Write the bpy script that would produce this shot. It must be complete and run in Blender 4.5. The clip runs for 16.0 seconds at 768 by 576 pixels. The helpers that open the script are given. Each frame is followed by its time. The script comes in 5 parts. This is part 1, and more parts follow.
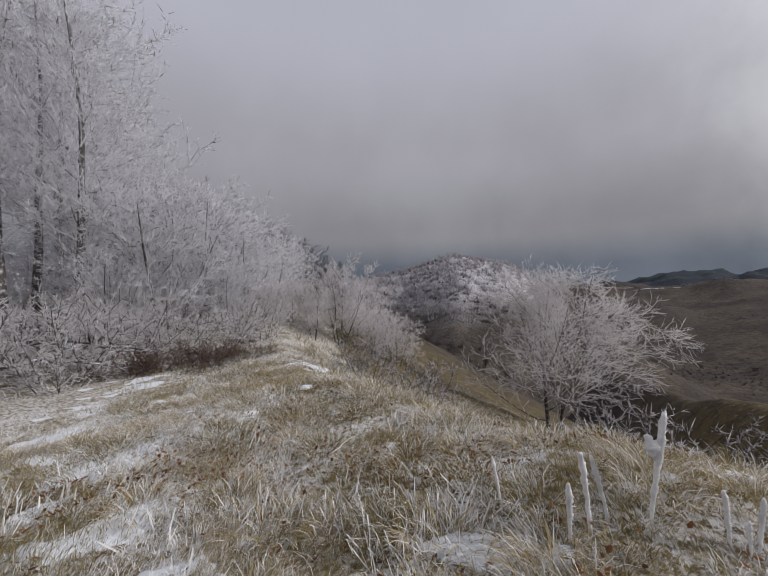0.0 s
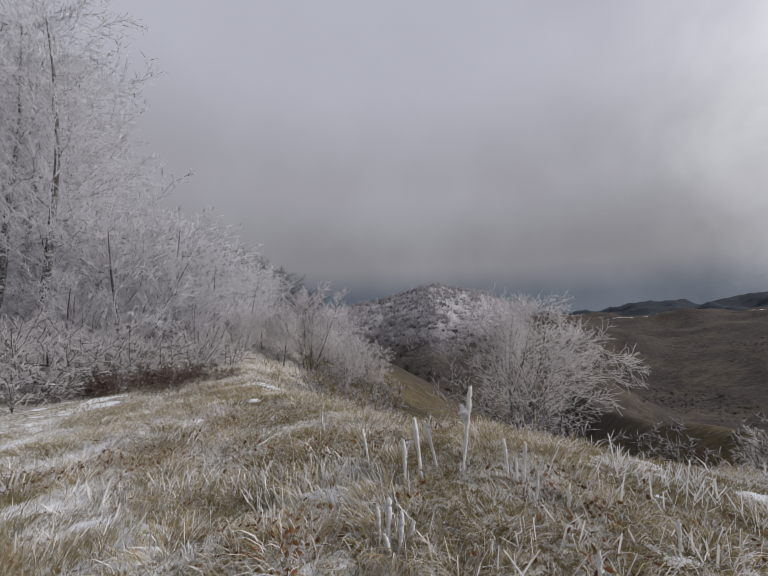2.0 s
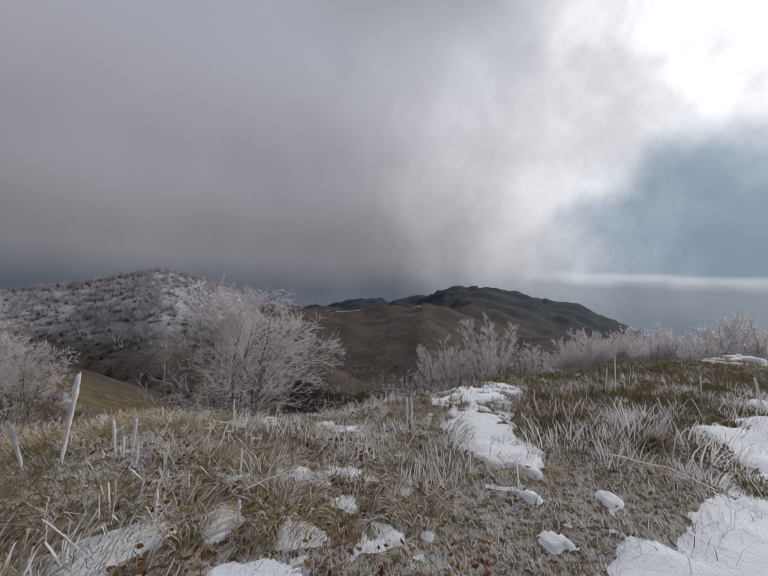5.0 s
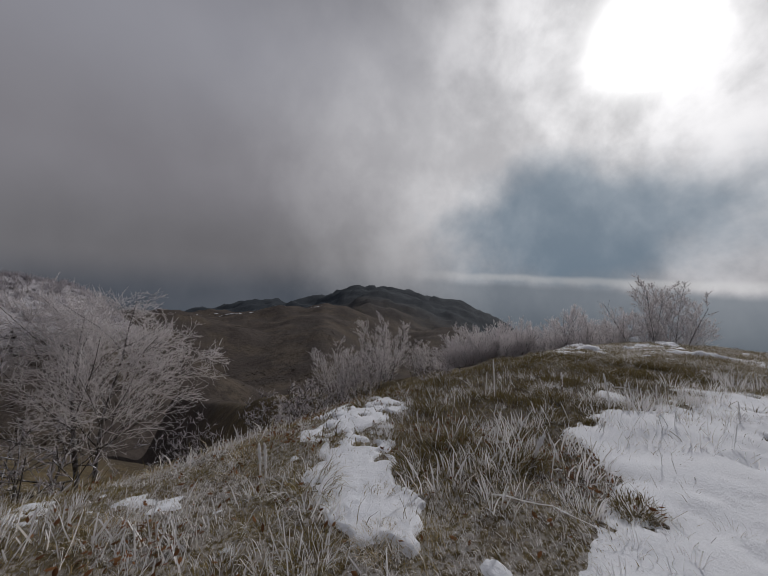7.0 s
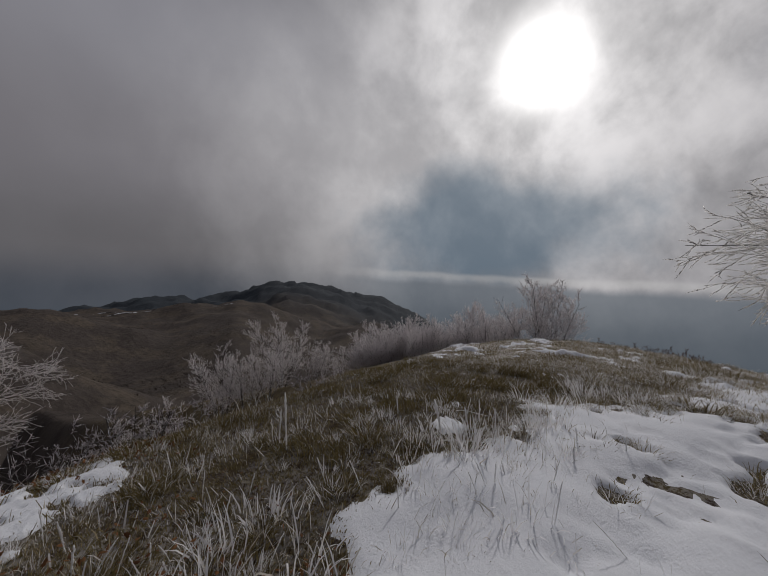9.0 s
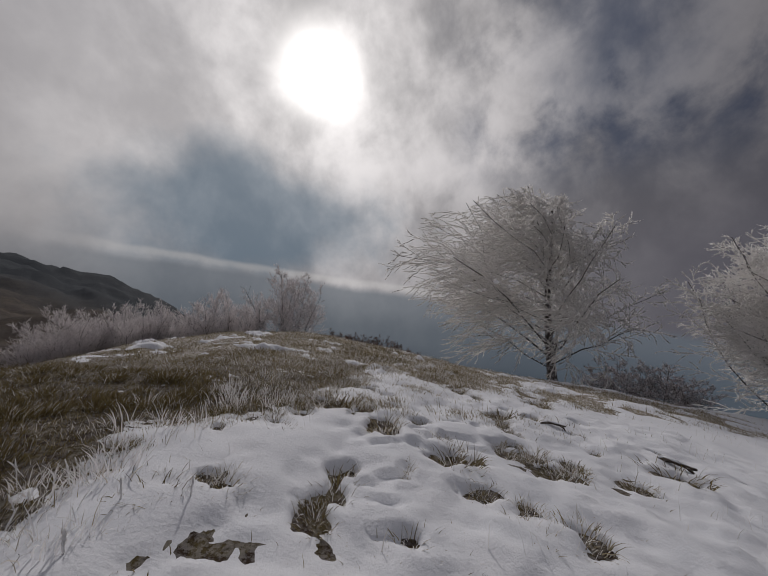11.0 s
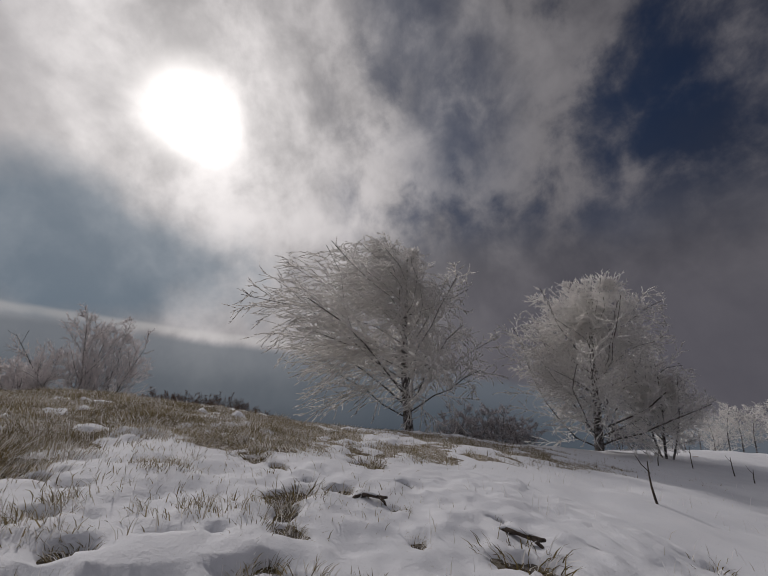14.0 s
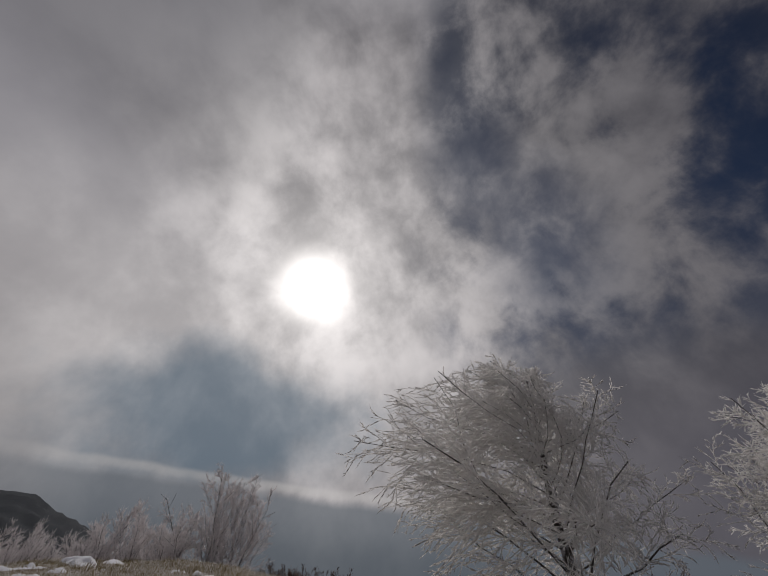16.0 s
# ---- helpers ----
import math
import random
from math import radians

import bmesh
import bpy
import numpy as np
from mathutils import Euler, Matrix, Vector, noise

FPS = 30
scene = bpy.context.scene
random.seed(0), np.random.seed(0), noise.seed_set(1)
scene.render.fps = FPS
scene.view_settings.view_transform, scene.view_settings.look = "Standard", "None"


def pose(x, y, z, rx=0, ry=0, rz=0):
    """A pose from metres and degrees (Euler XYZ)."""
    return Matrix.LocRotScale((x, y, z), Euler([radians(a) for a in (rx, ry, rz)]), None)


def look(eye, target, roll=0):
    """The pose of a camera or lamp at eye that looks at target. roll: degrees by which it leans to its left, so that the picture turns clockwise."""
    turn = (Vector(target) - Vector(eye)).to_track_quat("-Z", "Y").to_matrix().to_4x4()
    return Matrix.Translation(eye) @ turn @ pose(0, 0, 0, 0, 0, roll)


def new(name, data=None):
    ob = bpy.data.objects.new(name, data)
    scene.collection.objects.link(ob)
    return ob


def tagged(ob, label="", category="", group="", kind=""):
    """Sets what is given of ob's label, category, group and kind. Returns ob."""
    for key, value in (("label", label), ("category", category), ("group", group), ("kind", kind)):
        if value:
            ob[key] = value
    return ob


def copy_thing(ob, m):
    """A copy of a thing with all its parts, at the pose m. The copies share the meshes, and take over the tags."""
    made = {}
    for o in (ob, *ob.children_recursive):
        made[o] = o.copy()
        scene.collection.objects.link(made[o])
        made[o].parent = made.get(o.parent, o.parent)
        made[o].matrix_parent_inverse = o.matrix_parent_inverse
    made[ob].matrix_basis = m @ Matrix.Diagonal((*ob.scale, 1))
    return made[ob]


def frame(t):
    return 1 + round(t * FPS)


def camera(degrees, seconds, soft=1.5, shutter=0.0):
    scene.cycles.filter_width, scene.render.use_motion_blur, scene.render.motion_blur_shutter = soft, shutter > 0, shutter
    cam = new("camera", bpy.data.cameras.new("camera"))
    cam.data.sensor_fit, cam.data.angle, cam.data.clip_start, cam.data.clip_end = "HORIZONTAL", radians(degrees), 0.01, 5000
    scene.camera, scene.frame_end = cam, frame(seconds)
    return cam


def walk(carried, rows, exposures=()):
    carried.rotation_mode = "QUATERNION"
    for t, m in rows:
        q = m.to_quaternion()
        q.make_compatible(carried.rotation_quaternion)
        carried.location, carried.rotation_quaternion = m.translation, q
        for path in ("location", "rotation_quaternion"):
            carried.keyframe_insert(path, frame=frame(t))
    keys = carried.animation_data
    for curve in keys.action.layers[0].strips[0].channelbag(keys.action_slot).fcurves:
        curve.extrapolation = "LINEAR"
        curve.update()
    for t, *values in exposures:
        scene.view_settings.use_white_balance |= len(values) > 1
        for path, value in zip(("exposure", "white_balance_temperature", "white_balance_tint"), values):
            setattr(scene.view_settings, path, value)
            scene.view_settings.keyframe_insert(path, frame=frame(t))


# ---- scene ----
cam = camera(98.0, 16.0, soft=0.9)
PATH = [
    (0, pose(0.232, -0.367, 1.157, 89.93, 0.85, 20.91)),
    (0.5, pose(0.309, -0.416, 1.006, 86.55, 2.37, 19.55)),
    (1, pose(0.469, -0.534, 1.005, 90.64, 2.15, 18.44)),
    (1.5, pose(0.717, -0.659, 1.029, 92.45, 0.78, 18.08)),
    (2, pose(0.891, -0.707, 1.053, 94.86, 0.78, 17.60)),
    (2.5, pose(0.958, -0.744, 0.953, 88.75, 0.17, 15.90)),
    (3, pose(1.064, -0.861, 0.926, 87.30, 0.21, 7.76)),
    (3.5, pose(1.303, -0.962, 0.938, 89.85, 0.47, 0.96)),
    (4, pose(1.518, -1.046, 0.914, 90.35, 0.29, -4.55)),
    (4.5, pose(1.549, -1.094, 0.913, 89.83, 0.36, -13.01)),
    (5, pose(1.470, -1.057, 1.012, 93.38, -0.17, -24.88)),
    (5.2, pose(1.429, -1.075, 1.074, 96.69, 0.21, -29.37)),
    (7.3, pose(2.164, -0.660, 1.112, 91.10, 1.57, -43.50)),
    (7.5, pose(2.289, -0.652, 1.086, 88.30, 1.23, -43.92)),
    (8, pose(2.763, -0.663, 1.071, 86.94, 0.13, -44.56)),
    (8.5, pose(3.198, -0.657, 1.150, 87.25, 0.75, -47.08)),
    (9, pose(3.675, -0.848, 1.181, 92.11, 1.75, -55.34)),
    (9.5, pose(4.105, -1.118, 1.228, 93.93, 1.60, -62.98)),
    (10, pose(4.503, -1.336, 1.160, 93.43, 1.11, -75.41)),
    (10.2, pose(4.612, -1.413, 1.187, 90.98, 1.06, -80.52)),
    (12.3, pose(5.607, -2.439, 0.884, 100.14, -1.48, -108.29)),
    (12.5, pose(5.752, -2.547, 0.838, 102.09, -1.40, -109.20)),
    (13, pose(5.944, -2.731, 0.803, 108.02, -1.55, -113.92)),
    (13.5, pose(6.108, -2.913, 0.740, 98.78, -1.97, -115.80)),
    (14, pose(6.235, -3.030, 0.732, 100.60, -1.91, -115.89)),
    (14.5, pose(6.419, -3.102, 0.775, 108.48, -1.42, -113.77)),
    (15, pose(6.534, -3.165, 0.787, 116.26, 0.57, -105.33)),
    (15.5, pose(6.611, -3.216, 0.752, 114.83, 0.67, -100.64)),
    (16, pose(6.711, -3.193, 0.663, 123.08, -0.44, -96.51)),
]
EXPOSURES = [(0.0, 0.02, 6250, 10), (3.0, 0.04, 6250, 10), (4.2, -0.08, 6235, 10), (5.0, -0.24, 6220, 10), (7.5, -0.90, 6400, 11), (9.0, -1.05, 6450, 11.5), (12.5, -0.95, 6620, 13), (14.5, -0.95, 6620, 13), (16.0, -1.08, 6620, 13)]
walk(cam, PATH, EXPOSURES)

SUN_AZ, SUN_EL = 82.0, 32.3          # degrees, clockwise from +y


# ---- world and sun ----
def link(tree, a, b):
    tree.links.new(a, b)


class Nodes:
    """Short hand for building a node tree."""

    def __init__(self, tree):
        self.tree = tree

    def add(self, kind, **settings):
        n = self.tree.nodes.new(kind)
        for key, value in settings.items():
            setattr(n, key, value)
        return n

    def put(self, socket, value):
        if isinstance(value, bpy.types.NodeSocket):
            self.tree.links.new(value, socket)
        else:
            socket.default_value = value

    def math(self, op, a, b=0.0, clamp=False):
        n = self.add("ShaderNodeMath", operation=op, use_clamp=clamp)
        self.put(n.inputs[0], a)
        self.put(n.inputs[1], b)
        return n.outputs[0]

    def ramp(self, fac, stops, mode="EASE"):
        n = self.add("ShaderNodeValToRGB")
        n.color_ramp.interpolation = mode
        while len(n.color_ramp.elements) < len(stops):
            n.color_ramp.elements.new(0.5)
        for e, (at, col) in zip(n.color_ramp.elements, stops):
            e.position = at
            e.color = (*col, 1) if isinstance(col, tuple) else (col, col, col, 1)
        self.put(n.inputs[0], fac)
        return n.outputs[0]

    def mix(self, fac, a, b, blend="MIX"):
        n = self.add("ShaderNodeMix", data_type="RGBA", blend_type=blend)
        self.put(n.inputs[0], fac)
        self.put(n.inputs[6], (*a, 1) if isinstance(a, tuple) else a)
        self.put(n.inputs[7], (*b, 1) if isinstance(b, tuple) else b)
        return n.outputs[2]

    def noise(self, vector, scale, detail=4.0, rough=0.55, distort=0.0):
        n = self.add("ShaderNodeTexNoise")
        if vector is not None:
            self.put(n.inputs["Vector"], vector)
        n.inputs["Scale"].default_value = scale
        n.inputs["Detail"].default_value = detail
        n.inputs["Roughness"].default_value = rough
        n.inputs["Distortion"].default_value = distort
        return n.outputs["Fac"]

    def step(self, value, lo, hi):
        n = self.add("ShaderNodeMapRange", interpolation_type="SMOOTHSTEP")
        self.put(n.inputs["Value"], value)
        n.inputs["From Min"].default_value = lo
        n.inputs["From Max"].default_value = hi
        return n.outputs["Result"]


def toward(az, el):
    a, e = radians(az), radians(el)
    return Vector((math.sin(a) * math.cos(e), math.cos(a) * math.cos(e), math.sin(e)))


def build_world():
    world = bpy.data.worlds.new("sky")
    scene.world = world
    world.use_nodes = True
    tree = world.node_tree
    tree.nodes.clear()
    k = Nodes(tree)
    way = k.add("ShaderNodeTexCoord").outputs["Generated"]
    sep = k.add("ShaderNodeSeparateXYZ")
    k.put(sep.inputs[0], way)
    x, y, z = sep.outputs
    el = k.math("MULTIPLY", k.math("ARCSINE", z), 180 / math.pi)
    az = k.math("MULTIPLY", k.math("ARCTAN2", x, y), 180 / math.pi)

    stretched = k.add("ShaderNodeMapping")
    stretched.inputs["Scale"].default_value = (1.0, 1.0, 0.85)
    stretched.inputs["Rotation"].default_value = (0.5, 0.0, 0.3)
    k.put(stretched.inputs["Vector"], way)
    soft = stretched.outputs[0]
    puffs = k.noise(soft, 3.4, 5, 0.52, 0.1)
    broad = k.noise(soft, 2.1, 4, 0.5, 0.2)
    small = k.noise(soft, 7.5, 6, 0.58, 0.15)
    wisps = k.noise(way, 5.0, 5, 0.55, 0.2)

    sky = k.add("ShaderNodeTexSky", sky_type="NISHITA", sun_disc=False)
    sky.sun_elevation, sky.sun_rotation = radians(SUN_EL), radians(SUN_AZ)
    sky.altitude, sky.air_density, sky.dust_density = 1200, 1.0, 0.6
    blue = k.mix(1.0, sky.outputs[0], (0.017, 0.022, 0.030), "MULTIPLY")

    # fog bank: dark blue haze at the foot, lighter higher up
    up = k.math("DIVIDE", k.math("ADD", el, 14.0), 84.0)
    bank = k.ramp(up, [(0.0, (0.050, 0.065, 0.085)), (0.15, (0.085, 0.110, 0.140)), (0.19, (0.095, 0.112, 0.140)), (0.27, (0.235, 0.228, 0.240)),
                       (0.42, (0.335, 0.322, 0.348)), (0.62, (0.43, 0.428, 0.475)), (0.93, (0.46, 0.465, 0.515)), (1.0, (0.48, 0.485, 0.53))])
    bank = k.mix(k.math("MULTIPLY", k.step(puffs, 0.35, 0.7), 0.10), bank, (0.62, 0.62, 0.66))

    # broken cloud, with dark gaps towards the south
    body = k.math("ADD", k.math("MULTIPLY", puffs, 0.62), k.math("MULTIPLY", small, 0.38))
    lit = k.mix(k.step(body, 0.34, 0.66), (0.14, 0.14, 0.165), (0.48, 0.465, 0.495))
    hole = k.math("ADD", k.math("MULTIPLY", broad, 0.6), k.math("MULTIPLY", small, 0.4))
    gap = k.math("MULTIPLY", k.step(hole, 0.58, 0.43), k.math("MULTIPLY", k.step(k.math("ADD", az, k.math("MULTIPLY", wisps, 22.0)), 112.0, 132.0), k.step(el, 12.0, 26.0)))
    broken = k.mix(gap, lit, blue)
    # thicker and darker towards the south
    broken = k.mix(k.math("MULTIPLY", k.math("MULTIPLY", k.step(az, 104, 145), k.step(az, 215, 190)), 0.5), broken, (0.060, 0.064, 0.084))
    broken = k.mix(k.math("MULTIPLY", k.math("MULTIPLY", k.step(el, 22.0, 4.0), k.step(az, 85, 120)), 0.75), broken, (0.175, 0.172, 0.205))
    colour = k.mix(k.step(k.math("ADD", az, k.math("MULTIPLY", wisps, 34.0)), 52.0, 100.0), bank, broken)

    def blob(a, e, wa, we, soft_edge):
        da = k.math("DIVIDE", k.math("SUBTRACT", az, a), wa)
        de = k.math("DIVIDE", k.math("SUBTRACT", el, e), we)
        r = k.math("SQRT", k.math("ADD", k.math("MULTIPLY", da, da), k.math("MULTIPLY", de, de)))
        r = k.math("ADD", r, k.math("MULTIPLY", k.math("SUBTRACT", wisps, 0.5), 1.5))
        return k.step(r, 1.0 + soft_edge, 1.0 - soft_edge)

    # two wide breaks high in the south
    breaks = k.math("MAXIMUM", k.math("MULTIPLY", k.math("MAXIMUM", blob(119, 51, 10, 9, 0.8), blob(128, 37, 9, 11, 0.8)), k.step(hole, 0.78, 0.54)), k.math("MULTIPLY", blob(153, 44, 16, 18, 0.7), k.step(hole, 0.60, 0.45)))
    colour = k.mix(k.math("MULTIPLY", breaks, 0.92), colour, blue)

    # pale cloud edge, then a clear window low under the sun
    colour = k.mix(k.math("MULTIPLY", blob(50, 24, 17, 20, 0.9), 0.58), colour, (0.68, 0.67, 0.69))
    window = blob(73, 11.5, 20, 8.0, 0.45)
    colour = k.mix(k.math("MULTIPLY", window, 0.95), colour, (0.150, 0.232, 0.318))
    # far cloud bank that leans down towards the south-east, and the hazy plain under it
    lean = k.math("SUBTRACT", el, k.math("SUBTRACT", 4.4, k.math("MULTIPLY", k.math("SUBTRACT", az, 60.0), 0.10)))
    lean = k.math("ADD", lean, k.math("MULTIPLY", k.math("SUBTRACT", small, 0.5), 1.2))
    strip = k.math("MULTIPLY", k.math("MULTIPLY", k.step(lean, -1.3, -0.1), k.step(lean, 0.7, 0.0)), k.math("MULTIPLY", k.step(az, 44, 62), k.step(az, 128, 96)))
    colour = k.mix(k.math("MULTIPLY", strip, 0.5), colour, (0.60, 0.60, 0.60))
    low = k.math("MULTIPLY", k.step(lean, -0.4, -1.9), k.step(az, 42, 60))
    colour = k.mix(low, colour, k.ramp(k.math("DIVIDE", k.math("ADD", lean, 16.0), 14.0), [(0.0, (0.050, 0.068, 0.095)), (0.55, (0.128, 0.163, 0.203)), (1.0, (0.195, 0.23, 0.275))]))

    # heavier cloud high in the north-east
    colour = k.mix(k.math("MULTIPLY", k.math("MULTIPLY", k.math("MULTIPLY", k.step(az, 5, 25), k.step(az, 80, 58)), k.step(el, 37, 50)), 0.5), colour, (0.17, 0.17, 0.19))
    veil = k.math("SUBTRACT", 1.0, k.math("MULTIPLY", k.math("MAXIMUM", k.math("MAXIMUM", window, k.math("MAXIMUM", breaks, gap)), low), 0.55))
    # bright patch added overhead, mostly out of view, to lift the light from above
    colour = k.mix(k.step(el, 68, 84), colour, (0.80, 0.80, 0.85))
    # glow of the veiled sun
    s = toward(SUN_AZ, SUN_EL)
    dot = k.add("ShaderNodeVectorMath", operation="DOT_PRODUCT")
    k.put(dot.inputs[0], way)
    dot.inputs[1].default_value = s
    off = k.math("MULTIPLY", k.math("ARCCOSINE", k.math("MINIMUM", dot.outputs["Value"], 0.999999)), 180 / math.pi)
    core = k.math("MULTIPLY", k.math("POWER", k.step(off, 10.5, 0.5), 2.0), 3.2)
    halo = k.math("MULTIPLY", k.math("POWER", k.step(off, 78.0, 2.0), 2.0), k.math("ADD", 0.50, k.math("MULTIPLY", k.step(body, 0.36, 0.66), 0.65)))
    halo = k.math("MULTIPLY", halo, k.math("SUBTRACT", 1.0, k.math("MULTIPLY", k.math("MULTIPLY", k.step(az, 70, 44), k.step(el, 24, 44)), 0.55)))
    glow = k.mix(1.0, (1.0, 0.985, 0.95), (1.0, 1.0, 1.0), "MULTIPLY")
    scale = k.add("ShaderNodeVectorMath", operation="SCALE")
    k.put(scale.inputs[0], glow)
    k.put(scale.inputs["Scale"], k.math("ADD", k.math("MULTIPLY", k.math("POWER", k.step(off, 24.0, 4.0), 2.0), 0.35), k.math("ADD", core, k.math("MULTIPLY", halo, veil))))
    total = k.mix(1.0, colour, scale.outputs[0], "ADD")
    bg = k.add("ShaderNodeBackground")
    k.put(bg.inputs[0], total)
    bg.inputs[1].default_value = 1.0
    out = k.add("ShaderNodeOutputWorld")
    link(tree, bg.outputs[0], out.inputs[0])


build_world()
sun = new("sun", bpy.data.lights.new("sun", "SUN"))
sun.data.energy, sun.data.angle, sun.data.color = 2.8, radians(3.0), (1.0, 0.95, 0.90)
sun.matrix_world = look((0, 0, 0), -toward(SUN_AZ, SUN_EL))


# ---- materials ----
def surface(name, rough=0.8, bump=0.0, bump_scale=40.0, spec=0.3):
    """A new principled material; returns it with its nodes and shader."""
    m = bpy.data.materials.new(name)
    m.use_nodes = True
    k = Nodes(m.node_tree)
    shader = m.node_tree.nodes["Principled BSDF"]
    shader.inputs["Roughness"].default_value = rough
    shader.inputs["Specular IOR Level"].default_value = spec
    place = k.add("ShaderNodeTexCoord").outputs["Object"]
    if bump:
        b = k.add("ShaderNodeBump")
        b.inputs["Strength"].default_value = 0.6
        b.inputs["Distance"].default_value = bump
        k.put(b.inputs["Height"], k.noise(place, bump_scale, 6, 0.65))
        link(m.node_tree, b.outputs[0], shader.inputs["Normal"])
    return m, k, shader, place


def island(k):
    return k.add("ShaderNodeNewGeometry").outputs["Random Per Island"]


def up_facing(k):
    sep = k.add("ShaderNodeSeparateXYZ")
    k.put(sep.inputs[0], k.add("ShaderNodeNewGeometry").outputs["Normal"])
    return sep.outputs[2]


def snow_material():
    m, k, s, p = surface("snow", 0.75, 0.014, 38.0, 0.2)
    col = k.mix(k.noise(p, 3.0, 5), (0.57, 0.595, 0.64), (0.69, 0.70, 0.73))
    grit = k.step(k.noise(p, 42.0, 3, 0.6), 0.66, 0.74)
    k.put(s.inputs["Base Color"], k.mix(k.math("MULTIPLY", grit, 0.35), col, (0.33, 0.29, 0.23)))
    return m


def ground_material():
    """Matted turf with frost dust on the ridge; tawny grass, bare woods and rime on the slopes beyond."""
    m, k, s, p = surface("ground", 0.95, 0.05, 22.0, 0.1)
    turf = k.mix(k.step(k.noise(p, 1.6, 5, 0.6), 0.35, 0.65), (0.130, 0.095, 0.048), (0.19, 0.152, 0.072))
    turf = k.mix(k.step(k.noise(p, 14.0, 5, 0.7), 0.5, 0.7), turf, (0.06, 0.042, 0.028))
    frost = k.math("MULTIPLY", k.step(k.noise(p, 26.0, 6, 0.75), 0.42, 0.56), k.step(k.noise(p, 1.9, 5, 0.65), 0.30, 0.52))
    heathy = k.add("ShaderNodeAttribute", attribute_name="heathy").outputs["Fac"]
    near = k.mix(k.math("MULTIPLY", frost, k.math("SUBTRACT", 0.82, k.math("MULTIPLY", heathy, 0.62))), k.mix(heathy, turf, k.mix(k.step(k.noise(p, 9.0, 6, 0.7), 0.4, 0.6), (0.075, 0.058, 0.026), (0.034, 0.022, 0.015))), (0.64, 0.63, 0.63))

    sep = k.add("ShaderNodeSeparateXYZ")
    k.put(sep.inputs[0], p)
    away = k.add("ShaderNodeVectorMath", operation="LENGTH")
    k.put(away.inputs[0], p)
    r = away.outputs["Value"]
    woods = k.mix(k.noise(p, 0.05, 8, 0.7), (0.046, 0.039, 0.036), (0.092, 0.076, 0.066))
    grass = k.mix(k.noise(p, 0.12, 7, 0.7), (0.070, 0.058, 0.047), (0.135, 0.110, 0.084))
    base = k.mix(k.step(k.noise(p, 0.018, 6, 0.65), 0.46, 0.60), woods, grass)
    fine = k.step(k.noise(p, 0.22, 9, 0.85), 0.46, 0.58)
    base = k.mix(k.math("MULTIPLY", fine, 0.7), base, (0.034, 0.028, 0.025))
    # tawny grass and loose stone close under the brow
    slope = k.mix(k.step(k.noise(p, 0.8, 7, 0.75), 0.38, 0.62), (0.058, 0.045, 0.026), (0.13, 0.10, 0.052))
    slope = k.mix(k.step(k.noise(p, 3.0, 7, 0.8), 0.56, 0.68), slope, (0.34, 0.33, 0.33))
    base = k.mix(k.step(r, 26, 60), slope, base)
    # far ridges: the blue haze of distance is painted into the base colour
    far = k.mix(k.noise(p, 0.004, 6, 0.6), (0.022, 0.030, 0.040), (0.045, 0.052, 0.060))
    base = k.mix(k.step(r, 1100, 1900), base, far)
    rime = k.math("MULTIPLY", k.math("MULTIPLY", k.step(k.math("ADD", sep.outputs[2], k.math("MULTIPLY", k.noise(p, 0.03, 5, 0.7), 24.0)), -8.0, 16.0), k.step(r, 560, 400)), k.step(r, 110, 150))
    rime = k.math("MULTIPLY", rime, k.step(k.noise(p, 0.25, 7, 0.75), 0.25, 0.50))
    base = k.mix(k.math("MULTIPLY", rime, 0.8), base, (0.50, 0.48, 0.51))
    swell = k.add("ShaderNodeBump")
    swell.inputs["Strength"].default_value = 1.0
    swell.inputs["Distance"].default_value = 2.2
    k.put(swell.inputs["Height"], k.math("MULTIPLY", k.noise(p, 0.11, 9, 0.72), k.step(r, 20, 90)))
    fine_bump = s.inputs["Normal"].links[0].from_node
    link(m.node_tree, swell.outputs[0], fine_bump.inputs["Normal"])
    wild = k.add("ShaderNodeAttribute", attribute_name="wild").outputs["Fac"]
    blend = k.step(k.math("ADD", wild, k.math("MULTIPLY", k.math("SUBTRACT", k.noise(p, 0.9, 6, 0.7), 0.5), 0.9)), 0.35, 0.65)
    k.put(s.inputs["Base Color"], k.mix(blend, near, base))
    return m


def bark_material():
    m, k, s, p = surface("bark", 0.9, 0.01, 30.0, 0.1)
    col = k.mix(k.noise(p, 9.0, 6, 0.7), (0.045, 0.040, 0.037), (0.115, 0.103, 0.095))
    frost = k.math("MULTIPLY", k.step(k.noise(p, 7.0, 6, 0.7), 0.47, 0.62), k.step(up_facing(k), -0.35, 0.35))
    k.put(s.inputs["Base Color"], k.mix(frost, col, (0.66, 0.66, 0.70)))
    return m


def rime_material(name, white, dark, lo, hi):
    """Twigs thick with rime, the wood showing here and there."""
    m, k, s, p = surface(name, 0.8, 0.0, 1.0, 0.15)
    shade = k.math("ADD", k.math("MULTIPLY", island(k), 0.55), k.math("MULTIPLY", k.noise(p, 2.2, 4, 0.6), 0.45))
    k.put(s.inputs["Base Color"], k.mix(k.step(shade, lo, hi), dark, white))
    let_through(m, k, s, 0.86)
    return m


